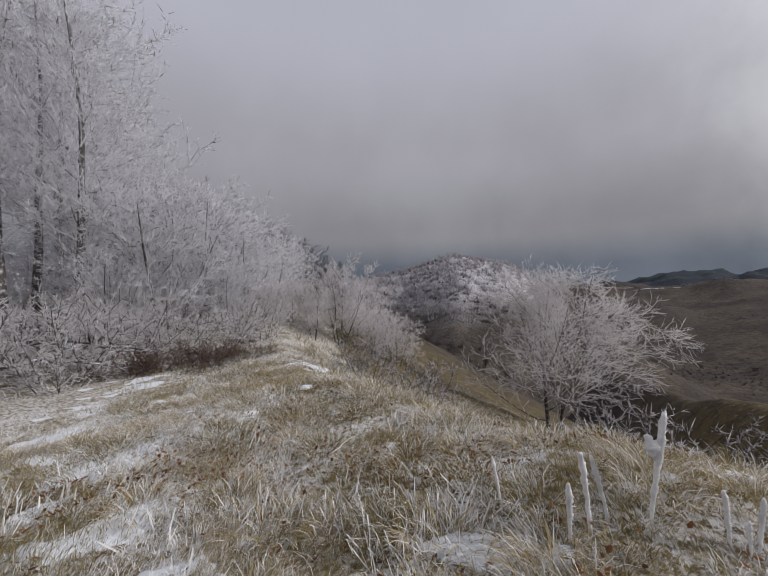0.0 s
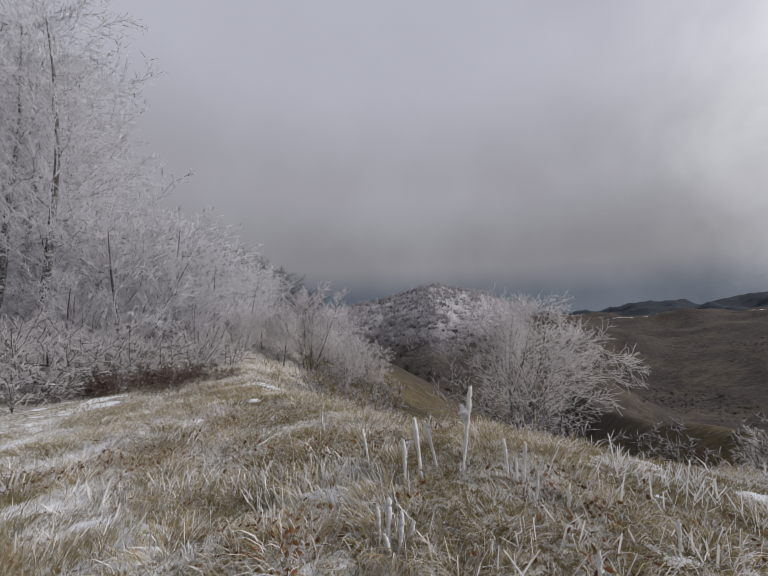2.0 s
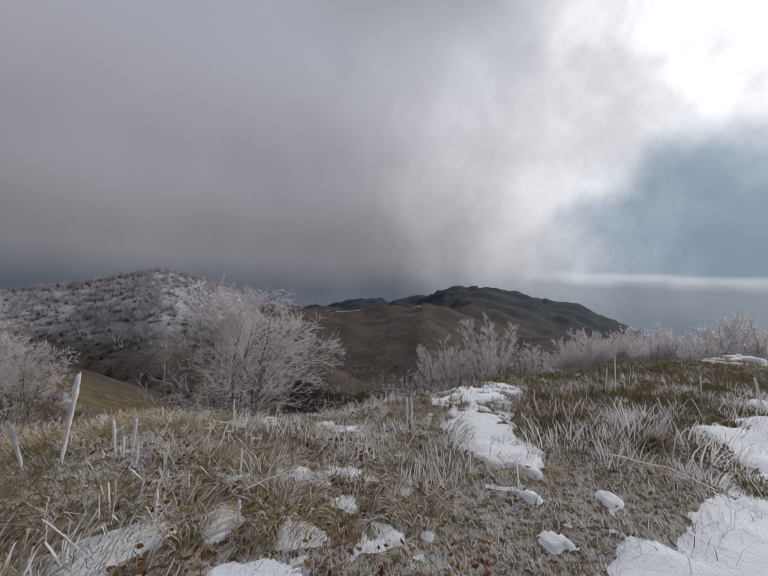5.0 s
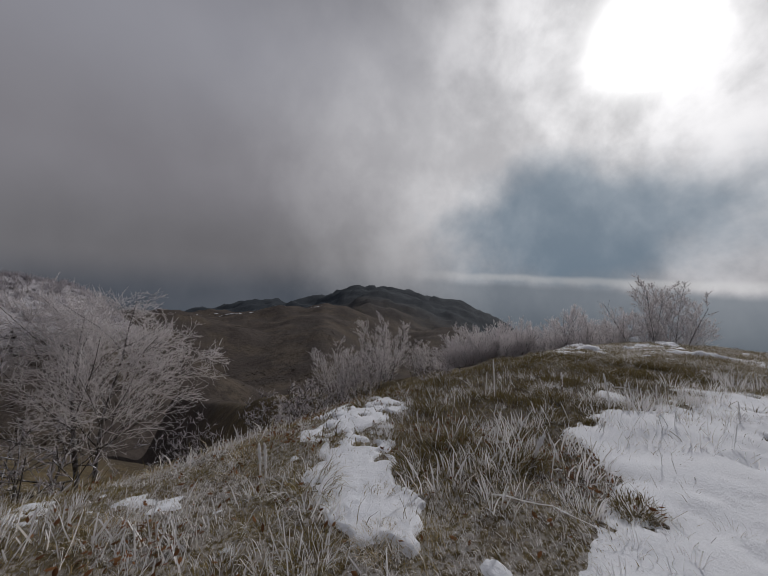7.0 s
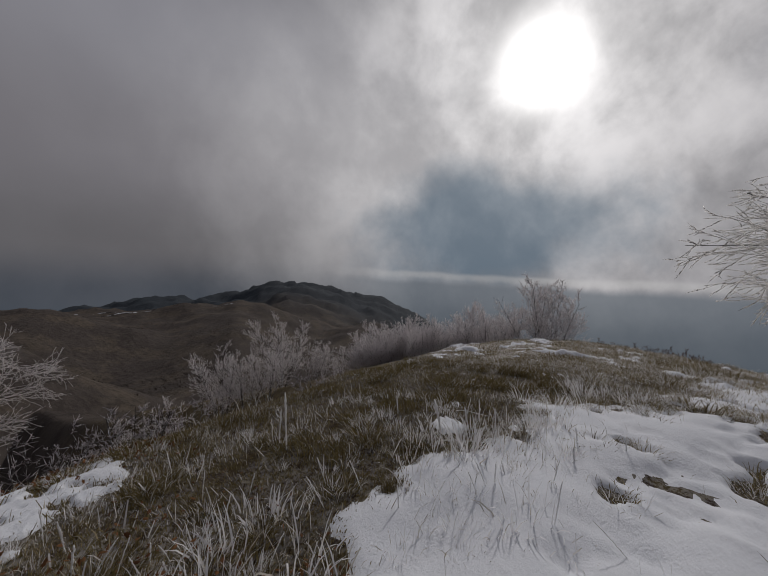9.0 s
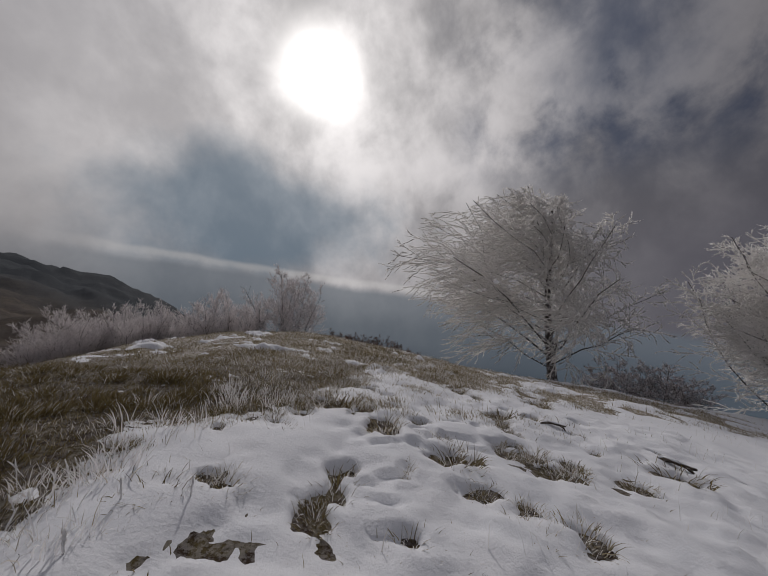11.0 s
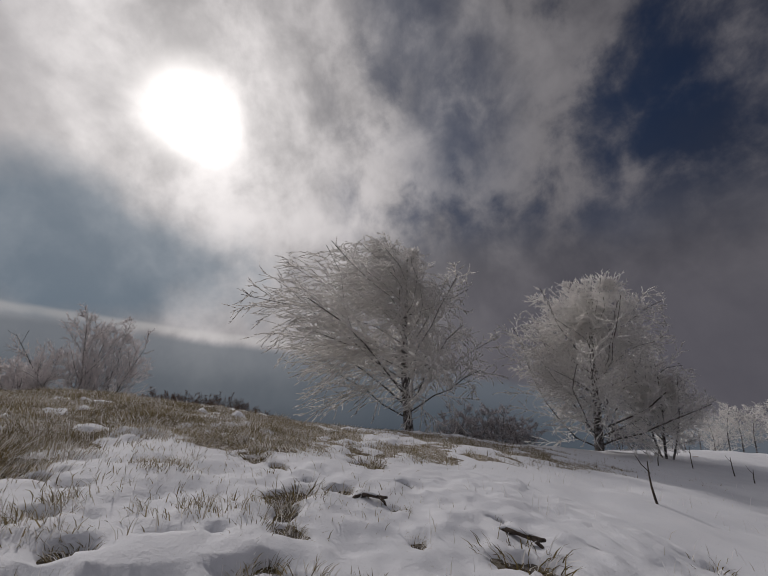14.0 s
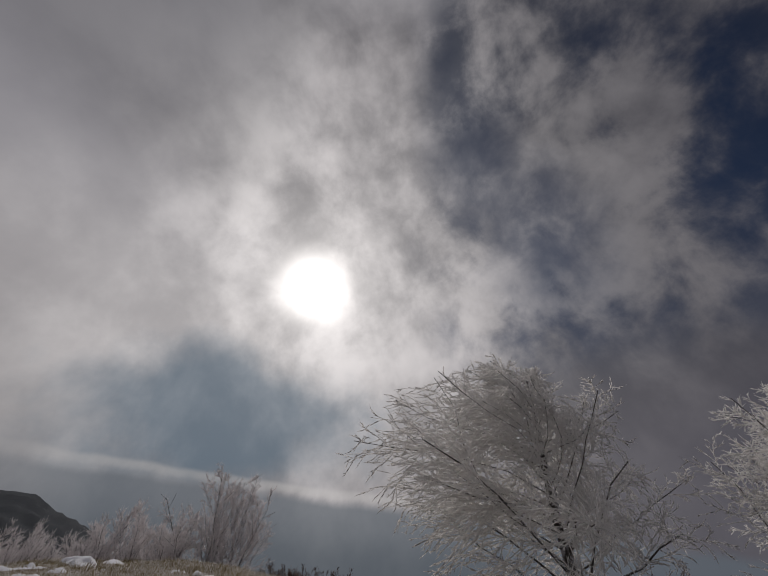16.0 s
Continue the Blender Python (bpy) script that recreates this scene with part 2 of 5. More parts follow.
def blade_material(name, a, b, tip, frosted):
    m, k, s, p = surface(name, 0.8, 0.0, 1.0, 0.15)
    rnd = island(k)
    col = k.mix(rnd, a, b)
    frost = k.step(k.math("ADD", k.math("MULTIPLY", k.noise(p, 1.1, 4, 0.6), 0.6), k.math("MULTIPLY", k.math("FRACT", k.math("MULTIPLY", rnd, 7.31)), 0.4)), 1.0 - frosted - 0.12, 1.0 - frosted + 0.12)
    k.put(s.inputs["Base Color"], k.mix(frost, col, tip))
    let_through(m, k, s, 0.35)
    return m


def let_through(m, k, s, share):
    """Rime and dry blades pass some of the light that falls on their far side."""
    t = k.add("ShaderNodeBsdfTranslucent")
    src = s.inputs["Base Color"].links[0].from_socket
    k.put(t.inputs["Color"], src)
    mix = k.add("ShaderNodeMixShader")
    mix.inputs[0].default_value = share
    out = [n for n in m.node_tree.nodes if n.type == "OUTPUT_MATERIAL"][0]
    link(m.node_tree, s.outputs[0], mix.inputs[1])
    link(m.node_tree, t.outputs[0], mix.inputs[2])
    link(m.node_tree, mix.outputs[0], out.inputs["Surface"])


def plain(name, a, b, scale, rough=0.85, bump=0.004):
    m, k, s, p = surface(name, rough, bump, scale * 2.5, 0.2)
    k.put(s.inputs["Base Color"], k.mix(k.step(k.noise(p, scale, 6, 0.65), 0.35, 0.65), a, b))
    return m


def rimed_stalk():
    m, k, s, p = surface("rime_stalk", 0.7, 0.006, 150.0, 0.2)
    k.put(s.inputs["Base Color"], k.mix(k.step(k.noise(p, 60.0, 6, 0.65), 0.35, 0.65), (0.80, 0.79, 0.78), (0.94, 0.94, 0.95)))
    let_through(m, k, s, 0.45)
    return m


SNOW = snow_material()
GROUND = ground_material()
BARK = bark_material()
RIME = rime_material("rime_twigs", (0.96, 0.95, 0.94), (0.30, 0.26, 0.24), 0.04, 0.26)
RIME_WOOD = rime_material("wood_rime_twigs", (0.91, 0.90, 0.92), (0.12, 0.10, 0.09), 0.20, 0.38)
RIME_MID = rime_material("mid_rime_twigs", (0.86, 0.835, 0.84), (0.32, 0.275, 0.255), 0.10, 0.34)
RIME_THIN = rime_material("thin_rime_twigs", (0.66, 0.63, 0.65), (0.13, 0.11, 0.10), 0.18, 0.55)
RIME_BARE = rime_material("bare_twigs", (0.30, 0.28, 0.28), (0.060, 0.048, 0.042), 0.40, 0.80)
RIME_FAR = rime_material("far_rime", (0.62, 0.60, 0.63), (0.38, 0.35, 0.35), 0.15, 0.6)
BARE_FAR = rime_material("far_bare_twigs", (0.13, 0.11, 0.10), (0.045, 0.036, 0.032), 0.3, 0.9)
BRACKEN = rime_material("russet_twigs", (0.52, 0.44, 0.40), (0.17, 0.085, 0.055), 0.40, 0.85)
STRAW = blade_material("straw_blades", (0.26, 0.185, 0.080), (0.50, 0.40, 0.21), (0.74, 0.73, 0.72), 0.36)
OLIVE = blade_material("olive_blades", (0.140, 0.106, 0.040), (0.32, 0.255, 0.105), (0.68, 0.68, 0.66), 0.26)
HEATH = blade_material("heath_blades", (0.090, 0.066, 0.030), (0.225, 0.180, 0.080), (0.68, 0.66, 0.65), 0.27)
WHITE_BLADE = blade_material("rime_blades", (0.46, 0.41, 0.34), (0.68, 0.66, 0.63), (0.80, 0.79, 0.80), 0.62)
BANK = blade_material("bank_blades", (0.15, 0.12, 0.06), (0.36, 0.30, 0.18), (0.70, 0.68, 0.66), 0.45)
LEAF = blade_material("fallen_leaves", (0.085, 0.036, 0.017), (0.24, 0.115, 0.048), (0.55, 0.52, 0.50), 0.12)
STALK = rimed_stalk()
DEADWOOD = plain("dead_wood", (0.035, 0.028, 0.024), (0.11, 0.09, 0.075), 16.0, 0.9, 0.01)


# ---- terrain ----
def smooth(x, xs, zs, w):
    """Straight pieces from (xs, zs), rounded over the width w."""
    return sum(np.interp(x + a * w, xs, zs) * b for a, b in ((-1, 0.12), (-0.5, 0.22), (0, 0.32), (0.5, 0.22), (1, 0.12)))


def sstep(x, lo, hi):
    t = np.clip((x - lo) / (hi - lo), 0, 1)
    return t * t * (3 - 2 * t)


def lattice(ix, iy, seed):
    h = (ix.astype(np.int64) * 374761393 + iy.astype(np.int64) * 668265263 + seed * 144269) & 0x7FFFFFFF
    h = ((h ^ (h >> 13)) * 1274126177) & 0x7FFFFFFF
    return ((h ^ (h >> 16)) & 0xFFFF) / 32767.5 - 1


def bumps(x, y, size, seed=0):
    """Value noise from -1 to 1 with grains of about that size."""
    u, v = np.asarray(x, float) / size, np.asarray(y, float) / size
    i, j = np.floor(u), np.floor(v)
    fx, fy = u - i, v - j
    fx, fy = fx * fx * (3 - 2 * fx), fy * fy * (3 - 2 * fy)
    a = lattice(i, j, seed) * (1 - fx) + lattice(i + 1, j, seed) * fx
    b = lattice(i, j + 1, seed) * (1 - fx) + lattice(i + 1, j + 1, seed) * fx
    return a * (1 - fy) + b * fy


def rough(x, y, size, octaves, seed=0):
    return sum(bumps(x, y, size / 2**o, seed + o) / 1.8**o for o in range(octaves))


EDGE = [(-75, 110), (-40, 60), (-24, 36), (-13, 17), (-7.5, 9), (-4.6, 6), (-2.6, 3.9), (-0.4, 2.6), (0.5, 2.25), (1.7, 2.05), (2.6, 2.0), (3.3, 2.3), (5, 2.4), (7, 2.6), (9.6, 2.8), (15, 2.6), (19, 2.0), (24, 0.8), (30, -0.4), (45, -5), (110, -25)]


def past_edge(x, y):
    """How far a place lies out past the brow, towards the valley; negative on the ridge."""
    best, side = np.full(np.shape(x), 1e9), np.zeros(np.shape(x))
    for (ax, ay), (bx, by) in zip(EDGE, EDGE[1:]):
        dx, dy = bx - ax, by - ay
        t = np.clip(((x - ax) * dx + (y - ay) * dy) / (dx * dx + dy * dy), 0, 1)
        ox, oy = x - ax - t * dx, y - ay - t * dy
        d = np.hypot(ox, oy)
        s = dx * oy - dy * ox
        closer = d < best - 1e-9
        best = np.where(closer, d, best)
        side = np.where(closer, np.sign(s), side)
    return best * side


def hummocks(x, y):
    """Small tufty relief of the turf round the walk."""
    return sstep(-np.hypot(x - 4, y), -14, -7) * (0.016 * rough(x, y, 0.42, 2, 13) + 0.010 * rough(x, y, 0.15, 2, 15))


def near_height(x, y):
    x, y = np.asarray(x, float), np.asarray(y, float)
    crest = smooth(x, [-60, 0, 3, 6, 9, 12, 14, 18.5, 21, 26, 33, 40, 60, 120], [0, 0.03, 0.10, 0.10, 0.0, -0.10, -0.2, -0.72, -1.1, -2.3, -3.5, -6.5, -20, -62], 1.5)
    v = np.maximum(0, 1.4 - y)
    south = smooth(v, [-1, 0, 2.8, 4.5, 6, 8.6, 11.5, 15, 20, 31, 60, 200], [0, 0, 0.2, 0.42, 0.65, 1.0, 1.5, 2.2, 2.9, 3.7, 17, 90], 1.0)
    z = crest - south * (0.35 + 0.65 * sstep(x, 0, 6) + 0.3 * sstep(x, 14, 25))
    z = z - 0.25 * sstep(-x, 1.5, 4.5) + 0.5 * sstep(y, 7, 13) * sstep(-x, 4, 9) + 0.02 * np.maximum(0, y - 12) * sstep(-x, 0, 6)
    d = past_edge(x, y)
    z = z - smooth(d, [-2, 0, 5, 14, 30, 60, 150], [0, 0, 2.4, 6.9, 15, 32, 82], 0.35) * (1 - 0.5 * sstep(x, 9, 16) * sstep(-x, -60, -40))
    z = z + 0.2 * np.exp(-((x - 0.85)**2 + (y - 1.45)**2) / 0.6)
    z = z + 0.16 * np.exp(-((x - 18) / 5)**2 - ((y - 0.3) / 1.8)**2) - 0.34 * np.exp(-((x - 20.5) / 6)**2 - ((y + 6.8) / 2.6)**2) + 0.38 * np.exp(-((x - 24) / 5)**2 - ((y + 14.4) / 3)**2)
    wild = sstep(np.hypot(x - 4, y), 12, 60)
    return z + 0.05 * rough(x, y, 1.7, 3, 3) + hummocks(x, y) + wild * 0.8 * rough(x, y, 14, 4, 9)


def ridge(r, az, at, profile, front, back):
    """A far ridge: its skyline in degrees over the azimuth, at that distance."""
    azs, els = zip(*profile)
    top = at * np.tan(np.radians(smooth(az, azs, els, 1.2)))
    off = r - at
    round_off = np.sqrt(off * off + (0.05 * at)**2) - 0.05 * at
    return top - np.where(off < 0, front, back) * round_off


def far_height(x, y):
    r, az = np.hypot(x, y), np.degrees(np.arctan2(x, y))
    white = ridge(r, az, 240, [(-60, 4), (-42, 1), (-30, 1.2), (-24, 1.9), (-18, 3.0), (-13, 4.2), (-8.5, 5.2), (-5.5, 4.5), (0, 3.2), (6, -2), (14, -8), (40, -24)], 0.42, 0.25)
    misty = ridge(r, az, 620, [(-80, 3), (-50, 2), (-36, 1.5), (-26, 1.5), (-19, 2.0), (-11, 2.6), (-6, 2.0), (2, 0.5), (10, 0.0), (22, -3.4), (36, -9), (60, -26), (80, -40)], 0.3, 0.25)
    brown = ridge(r, az, 950, [(-30, -6), (-8, -3.5), (2, -1.5), (10, -0.3), (17, -0.4), (22, -0.4), (27, 0.1), (32, 0.6), (36, -0.6), (44, -3), (54, -7), (75, -16), (95, -32)], 0.13, 0.2)
    peak = ridge(r, az, 2450, [(-20, -4), (0, -2.4), (10, -0.5), (16, 0.5), (21.5, 1.5), (26, 1.0), (31, 1.6), (34.5, 2.7), (38.7, 3.4), (42, 3.2), (46, 2.6), (51, 0.9), (56.5, -0.2), (60.5, -2.2), (64, -5), (72, -10), (82, -18), (95, -30)], 0.16, 0.2)
    open_side = sstep(az, 54, 68)
    grain = np.clip(r, 60, 2000)
    crumple = (1 - 0.8 * open_side) * 0.010 * grain * rough(x, y, 90, 5, 21) + (1 - open_side) * 0.012 * grain * (0.5 - np.abs(rough(x, y, 260, 3, 33)))
    floor = -70 - 0.32 * np.maximum(0, r - 200) * open_side - 0.06 * np.maximum(0, r - 900)
    return np.maximum.reduce([white, misty, brown, peak, np.maximum(floor, -260 - 1300 * open_side)]) + crumple


def height(x, y):
    x, y = np.asarray(x, float), np.asarray(y, float)
    r = np.hypot(x, y)
    n = near_height(x, y)
    f = far_height(x, y)
    w = sstep(r, 70, 150)
    return n * (1 - w) + f * w


def ground(x, y):
    return float(height(x, y))


def grid_mesh(name, xs, ys, zs, keep=None):
    """A sheet over a grid of places, as quads."""
    rows, cols = zs.shape
    idx = np.arange(rows * cols).reshape(rows, cols)
    quads = np.stack([idx[:-1, :-1], idx[:-1, 1:], idx[1:, 1:], idx[1:, :-1]], -1).reshape(-1, 4)
    if keep is not None:
        quads = quads[keep[:-1, :-1].ravel() | keep[1:, 1:].ravel() | keep[:-1, 1:].ravel() | keep[1:, :-1].ravel()]
    return mesh_of(name, np.stack([xs, ys, zs], -1).reshape(-1, 3), quads)


def mesh_of(name, verts, faces, flat=False):
    """A mesh from arrays; all faces have the same number of corners."""
    used = np.zeros(len(verts), bool)
    used[faces] = True
    back = np.cumsum(used) - 1
    verts, faces = verts[used], back[faces]
    n, c = faces.shape
    me = bpy.data.meshes.new(name)
    me.vertices.add(len(verts))
    me.vertices.foreach_set("co", verts.astype(np.float32).ravel())
    me.loops.add(n * c)
    me.loops.foreach_set("vertex_index", faces.astype(np.int32).ravel())
    me.polygons.add(n)
    me.polygons.foreach_set("loop_start", np.arange(0, n * c, c, dtype=np.int32))
    me.update(calc_edges=True)
    if not flat:
        me.polygons.foreach_set("use_smooth", np.ones(n, bool))
    me.validate()
    return me


def ground_sheet():
    """One sheet out to the skyline: rings that widen, denser where the camera looks."""
    radii = np.concatenate([np.arange(0.0, 8, 0.08), np.arange(8, 30, 0.3), np.geomspace(30, 4900, 210)])
    turns = np.radians(np.concatenate([np.arange(-62, 152, 0.5), np.arange(152, 298, 2.0), [298.0]]))
    rr, aa = np.meshgrid(radii, turns, indexing="ij")
    xs, ys = 2 + rr * np.sin(aa), -0.5 + rr * np.cos(aa)
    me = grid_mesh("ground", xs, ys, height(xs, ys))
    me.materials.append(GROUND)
    co = np.empty(len(me.vertices) * 3, np.float32)
    me.vertices.foreach_get("co", co)
    c = co.reshape(-1, 3)
    wild = np.maximum(sstep(past_edge(c[:, 0], c[:, 1]), 0.6, 4.0), sstep(np.hypot(c[:, 0], c[:, 1]), 55, 75))
    me.attributes.new("wild", "FLOAT", "POINT").data.foreach_set("value", wild.astype(np.float32))
    heathy = np.clip(0.6 * sstep(c[:, 0], 0.7, 1.8) + 0.4 * sstep(c[:, 0], 3.2, 5.0), 0, 1) * (1 - 0.8 * sstep(c[:, 0], 9.0, 12.0))
    me.attributes.new("heathy", "FLOAT", "POINT").data.foreach_set("value", heathy.astype(np.float32))
    ob = new("ground", me)
    return tagged(ob, "frosty ridge turf falling to brown wooded valleys", "ground", kind="structure")


ground_sheet()


# ---- trees ----
def part(name, me, material, parent, label=""):
    me.materials.append(material)
    ob = new(name, me)
    ob.parent = parent
    if label:
        ob["label"] = label
    return ob


def tubes(p0, p1, r0, r1, sides=3):
    """Tapered prisms from p0 to p1, as verts and quads."""
    d = p1 - p0
    d = d / (np.linalg.norm(d, axis=1, keepdims=True) + 1e-9)
    ref = np.where(np.abs(d[:, 2:3]) > 0.9, np.array([[1.0, 0, 0]]), np.array([[0, 0, 1.0]]))
    u = np.cross(d, ref)
    u /= np.linalg.norm(u, axis=1, keepdims=True) + 1e-9
    v = np.cross(d, u)
    rings = []
    for p, r in ((p0, r0), (p1, r1)):
        for s in range(sides):
            a = 2 * math.pi * s / sides
            rings.append(p + (u * math.cos(a) + v * math.sin(a)) * r[:, None])
    verts = np.stack(rings, 1)
    n = len(p0)
    base = (np.arange(n) * 2 * sides)[:, None]
    quads = np.stack([np.concatenate([base + s, base + (s + 1) % sides, base + sides + (s + 1) % sides, base + sides + s], 1) for s in range(sides)], 1)
    quads = quads.reshape(-1, 4)
    return verts.reshape(-1, 3), np.concatenate([quads[:, [0, 1, 2]], quads[:, [0, 2, 3]]])


def spikes(p0, p1, r0):
    """Three-sided points from p0 to p1."""
    d = p1 - p0
    d = d / (np.linalg.norm(d, axis=1, keepdims=True) + 1e-9)
    u = np.cross(d, np.array([[0.31, 0.59, 0.74]]))
    u /= np.linalg.norm(u, axis=1, keepdims=True) + 1e-9
    v = np.cross(d, u)
    ring = [p0 + (u * math.cos(a) + v * math.sin(a)) * r0[:, None] for a in (0, 2.094, 4.189)]
    verts = np.stack([*ring, p1], 1).reshape(-1, 3)
    i = (np.arange(len(p0)) * 4)[:, None]
    return verts, np.concatenate([i + [0, 1, 3], i + [1, 2, 3], i + [2, 0, 3]], 0)


class Tree:
    """Grows one bare tree; thick wood and fine twigs are kept apart."""

    def __init__(self, seed, wind=(0, 0, 0), droop=0.0):
        self.rng = random.Random(seed)
        self.np = np.random.RandomState(seed)
        self.wind = Vector(wind)
        self.droop = droop
        self.wood, self.twig = [], []
        self.stems = []

    def limb(self, p, d, length, r, level, spec, room=1.0):
        rng = self.rng
        steps = max(2, min(7, int(length / spec["step"][min(level, 3)]) + 1))
        seg = length / steps
        pts = [(p.copy(), r)]
        for i in range(steps):
            w = spec["wander"][min(level, 3)]
            d = d + Vector((rng.gauss(0, w), rng.gauss(0, w), rng.gauss(0, w * 0.7)))
            d.z += spec["lift"][min(level, 3)] * 0.5
            if level >= 1:
                d += self.wind * (0.10 + 0.07 * level)
                d.z -= self.droop * (0.04 + 0.06 * level)
            d.normalize()
            r2 = r * (1 - 0.8 * (i + 1) / steps) if level else r * (1 - 0.88 * (i + 1) / steps)
            q = pts[-1][0] + d * seg
            if level and spec["bound"] and (i or level > 1):
                cx, cy, cz, wide, tall = spec["bound"]
                if ((q.x - cx)**2 + (q.y - cy)**2) / wide**2 + ((q.z - cz) / tall)**2 > room * rng.uniform(0.8, 1.15):
                    break
            (self.wood if level <= spec["wood"] else self.twig).append((pts[-1][0], q, max(pts[-1][1], spec["min_r"]), max(r2, spec["min_r"])))
            pts.append((q, r2))
        steps = len(pts) - 1
        if level >= spec["levels"] or steps < 1:
            return
        count = spec["kids"][level]
        count = max(2, int(count * rng.uniform(0.8, 1.2)))
        start = spec["from"][level]
        spin = rng.uniform(0, 6.28)
        for j in range(count):
            t = start + (1 - start) * (j + rng.random() * 0.8) / count
            t = min(t, 0.985)
            i = min(steps - 1, int(t * steps))
            f = t * steps - i
            a, ra = pts[i]
            b, rb = pts[i + 1]
            q = a.lerp(b, f)
            along = (b - a).normalized()
            spin += 2.4 + rng.uniform(-0.4, 0.4)
            side = along.orthogonal().normalized()
            side.rotate(Matrix.Rotation(spin, 3, along))
            ang = spec["angle"][level] * rng.uniform(0.75, 1.25)
            nd = along * math.cos(ang) + side * math.sin(ang)
            shape = spec["shape"](t) if level == 0 else (1 - 0.55 * t)
            lee = 1 + 0.5 * nd.dot(self.wind.normalized()) if level == 0 and self.wind.length > 0.3 else 1
            nl = lee * spec["ratio"][level] * (length if level else spec["reach"]) * shape * rng.uniform(0.75, 1.2)
            self.limb(q, nd, nl, max((ra * (1 - f) + rb * f) * rng.uniform(0.45, 0.65) * (spec["slim"] if level == 0 else 1), spec["min_r"]), level + 1, spec, rng.uniform(0.45, 1.25) if level == 0 else room)

    def fuzz(self, per_metre, length, r, spread=0.55):
        """Fine twiglets all over the twigs, in bulk."""
        segs = self.twig
        p0 = np.array([s[0][:] for s in segs])
        p1 = np.array([s[1][:] for s in segs])
        ln = np.linalg.norm(p1 - p0, axis=1)
        count = self.np.poisson(np.maximum(ln * per_metre, 0.35))
        idx = np.repeat(np.arange(len(segs)), count)
        t = self.np.rand(len(idx), 1)
        base = p0[idx] * (1 - t) + p1[idx] * t
        d = (p1 - p0)[idx] / (ln[idx][:, None] + 1e-6)
        d = d + self.np.normal(0, spread * 0.6, (len(idx), 3)) + np.array(self.wind[:]) * 0.45 + np.array([0, 0, 0.18 - self.droop * 0.4])
        d /= np.linalg.norm(d, axis=1, keepdims=True)
        le = length * self.np.uniform(0.5, 1.4, (len(idx), 1))
        self.fine = (base, base + d * le, r * self.np.uniform(0.7, 1.3, len(idx)))

    def meshes(self):
        woods = []
        for w in self.stems:
            wv, wq = tubes(np.array([s[0][:] for s in w]), np.array([s[1][:] for s in w]), np.array([s[2] for s in w]), np.array([s[3] for s in w]), 5)
            woods.append(mesh_of("stem", wv, wq))
        t = self.twig
        tv, tq = tubes(np.array([s[0][:] for s in t]), np.array([s[1][:] for s in t]), np.array([s[2] for s in t]), np.array([s[3] for s in t]), 3)
        fv, fq = spikes(*self.fine)
        return woods, mesh_of("crown", np.concatenate([tv, fv]), np.concatenate([tq, fq + len(tv)]), True)


def spec_of(height, reach, **change):
    s = dict(step=(height / 7, 0.55, 0.3, 0.25), wander=(0.05, 0.12, 0.16, 0.2), lift=(0.05, 0.16, 0.10, 0.05), wood=1, levels=3, kids=(18, 9, 6), angle=(0.95, 0.8, 0.8),
             ratio=(1.0, 0.5, 0.5), reach=reach, slim=0.75, shape=lambda t: 1.05 - 0.75 * t, min_r=0.006, bound=None)
    s["from"] = (0.2, 0.15, 0.15)
    s.update(change)
    return s


def make_tree(name, seed, height, reach, trunk_r, stems=1, wind=(0, 0, 0), droop=0.0, fuzz=(9, 0.22, 0.008), twigs=None, stem_spread=0.35, lean=(0, 0), **change):
    """A thing with trunk and crown, growing from the origin."""
    tree = Tree(seed, wind, droop)
    spec = spec_of(height, reach, **change)
    for i in range(stems):
        a = i * 2.4 + tree.rng.uniform(-0.4, 0.4) if stems > 1 else 0
        out = stem_spread * (0.15 + 1.0 * math.sqrt(i / stems)) if stems > 1 else 0
        d = Vector((math.sin(a) * out + lean[0], math.cos(a) * out + lean[1], 1)).normalized()
        h = height * (tree.rng.uniform(0.75, 1.0) if stems > 1 else 1.0)
        tree.limb(Vector((math.sin(a) * 0.12 * (stems > 1), math.cos(a) * 0.12 * (stems > 1), -0.25)), d, h + 0.25, trunk_r * (1.0 if stems == 1 else tree.rng.uniform(0.6, 1.0)), 0, spec)
        tree.stems.append(tree.wood)
        tree.wood = []
    tree.fuzz(*fuzz)
    woods, twig = tree.meshes()
    ob = new(name)
    for wood in woods:
        part("trunk" if stems == 1 else "stem", wood, BARK, ob, "dark bark dusted with frost")
    part("crown", twig, twigs or RIME, ob, "fine bare twigs coated in rime")
    return ob


def set_at(ob, x, y, turn=0.0, size=1.0, sink=0.05):
    ob.matrix_basis = pose(x, y, ground(x, y) - sink, 0, 0, turn) @ Matrix.Scale(size, 4)
    return ob


def repeat(ob, places):
    """Copies of a thing at (x, y, turn, size)."""
    for x, y, turn, size in places:
        c = copy_thing(ob, pose(x, y, ground(x, y) - 0.05, 0, 0, turn))
        c.scale = (size, size, size)


flat_dome = lambda t: 1.1 - 0.6 * t

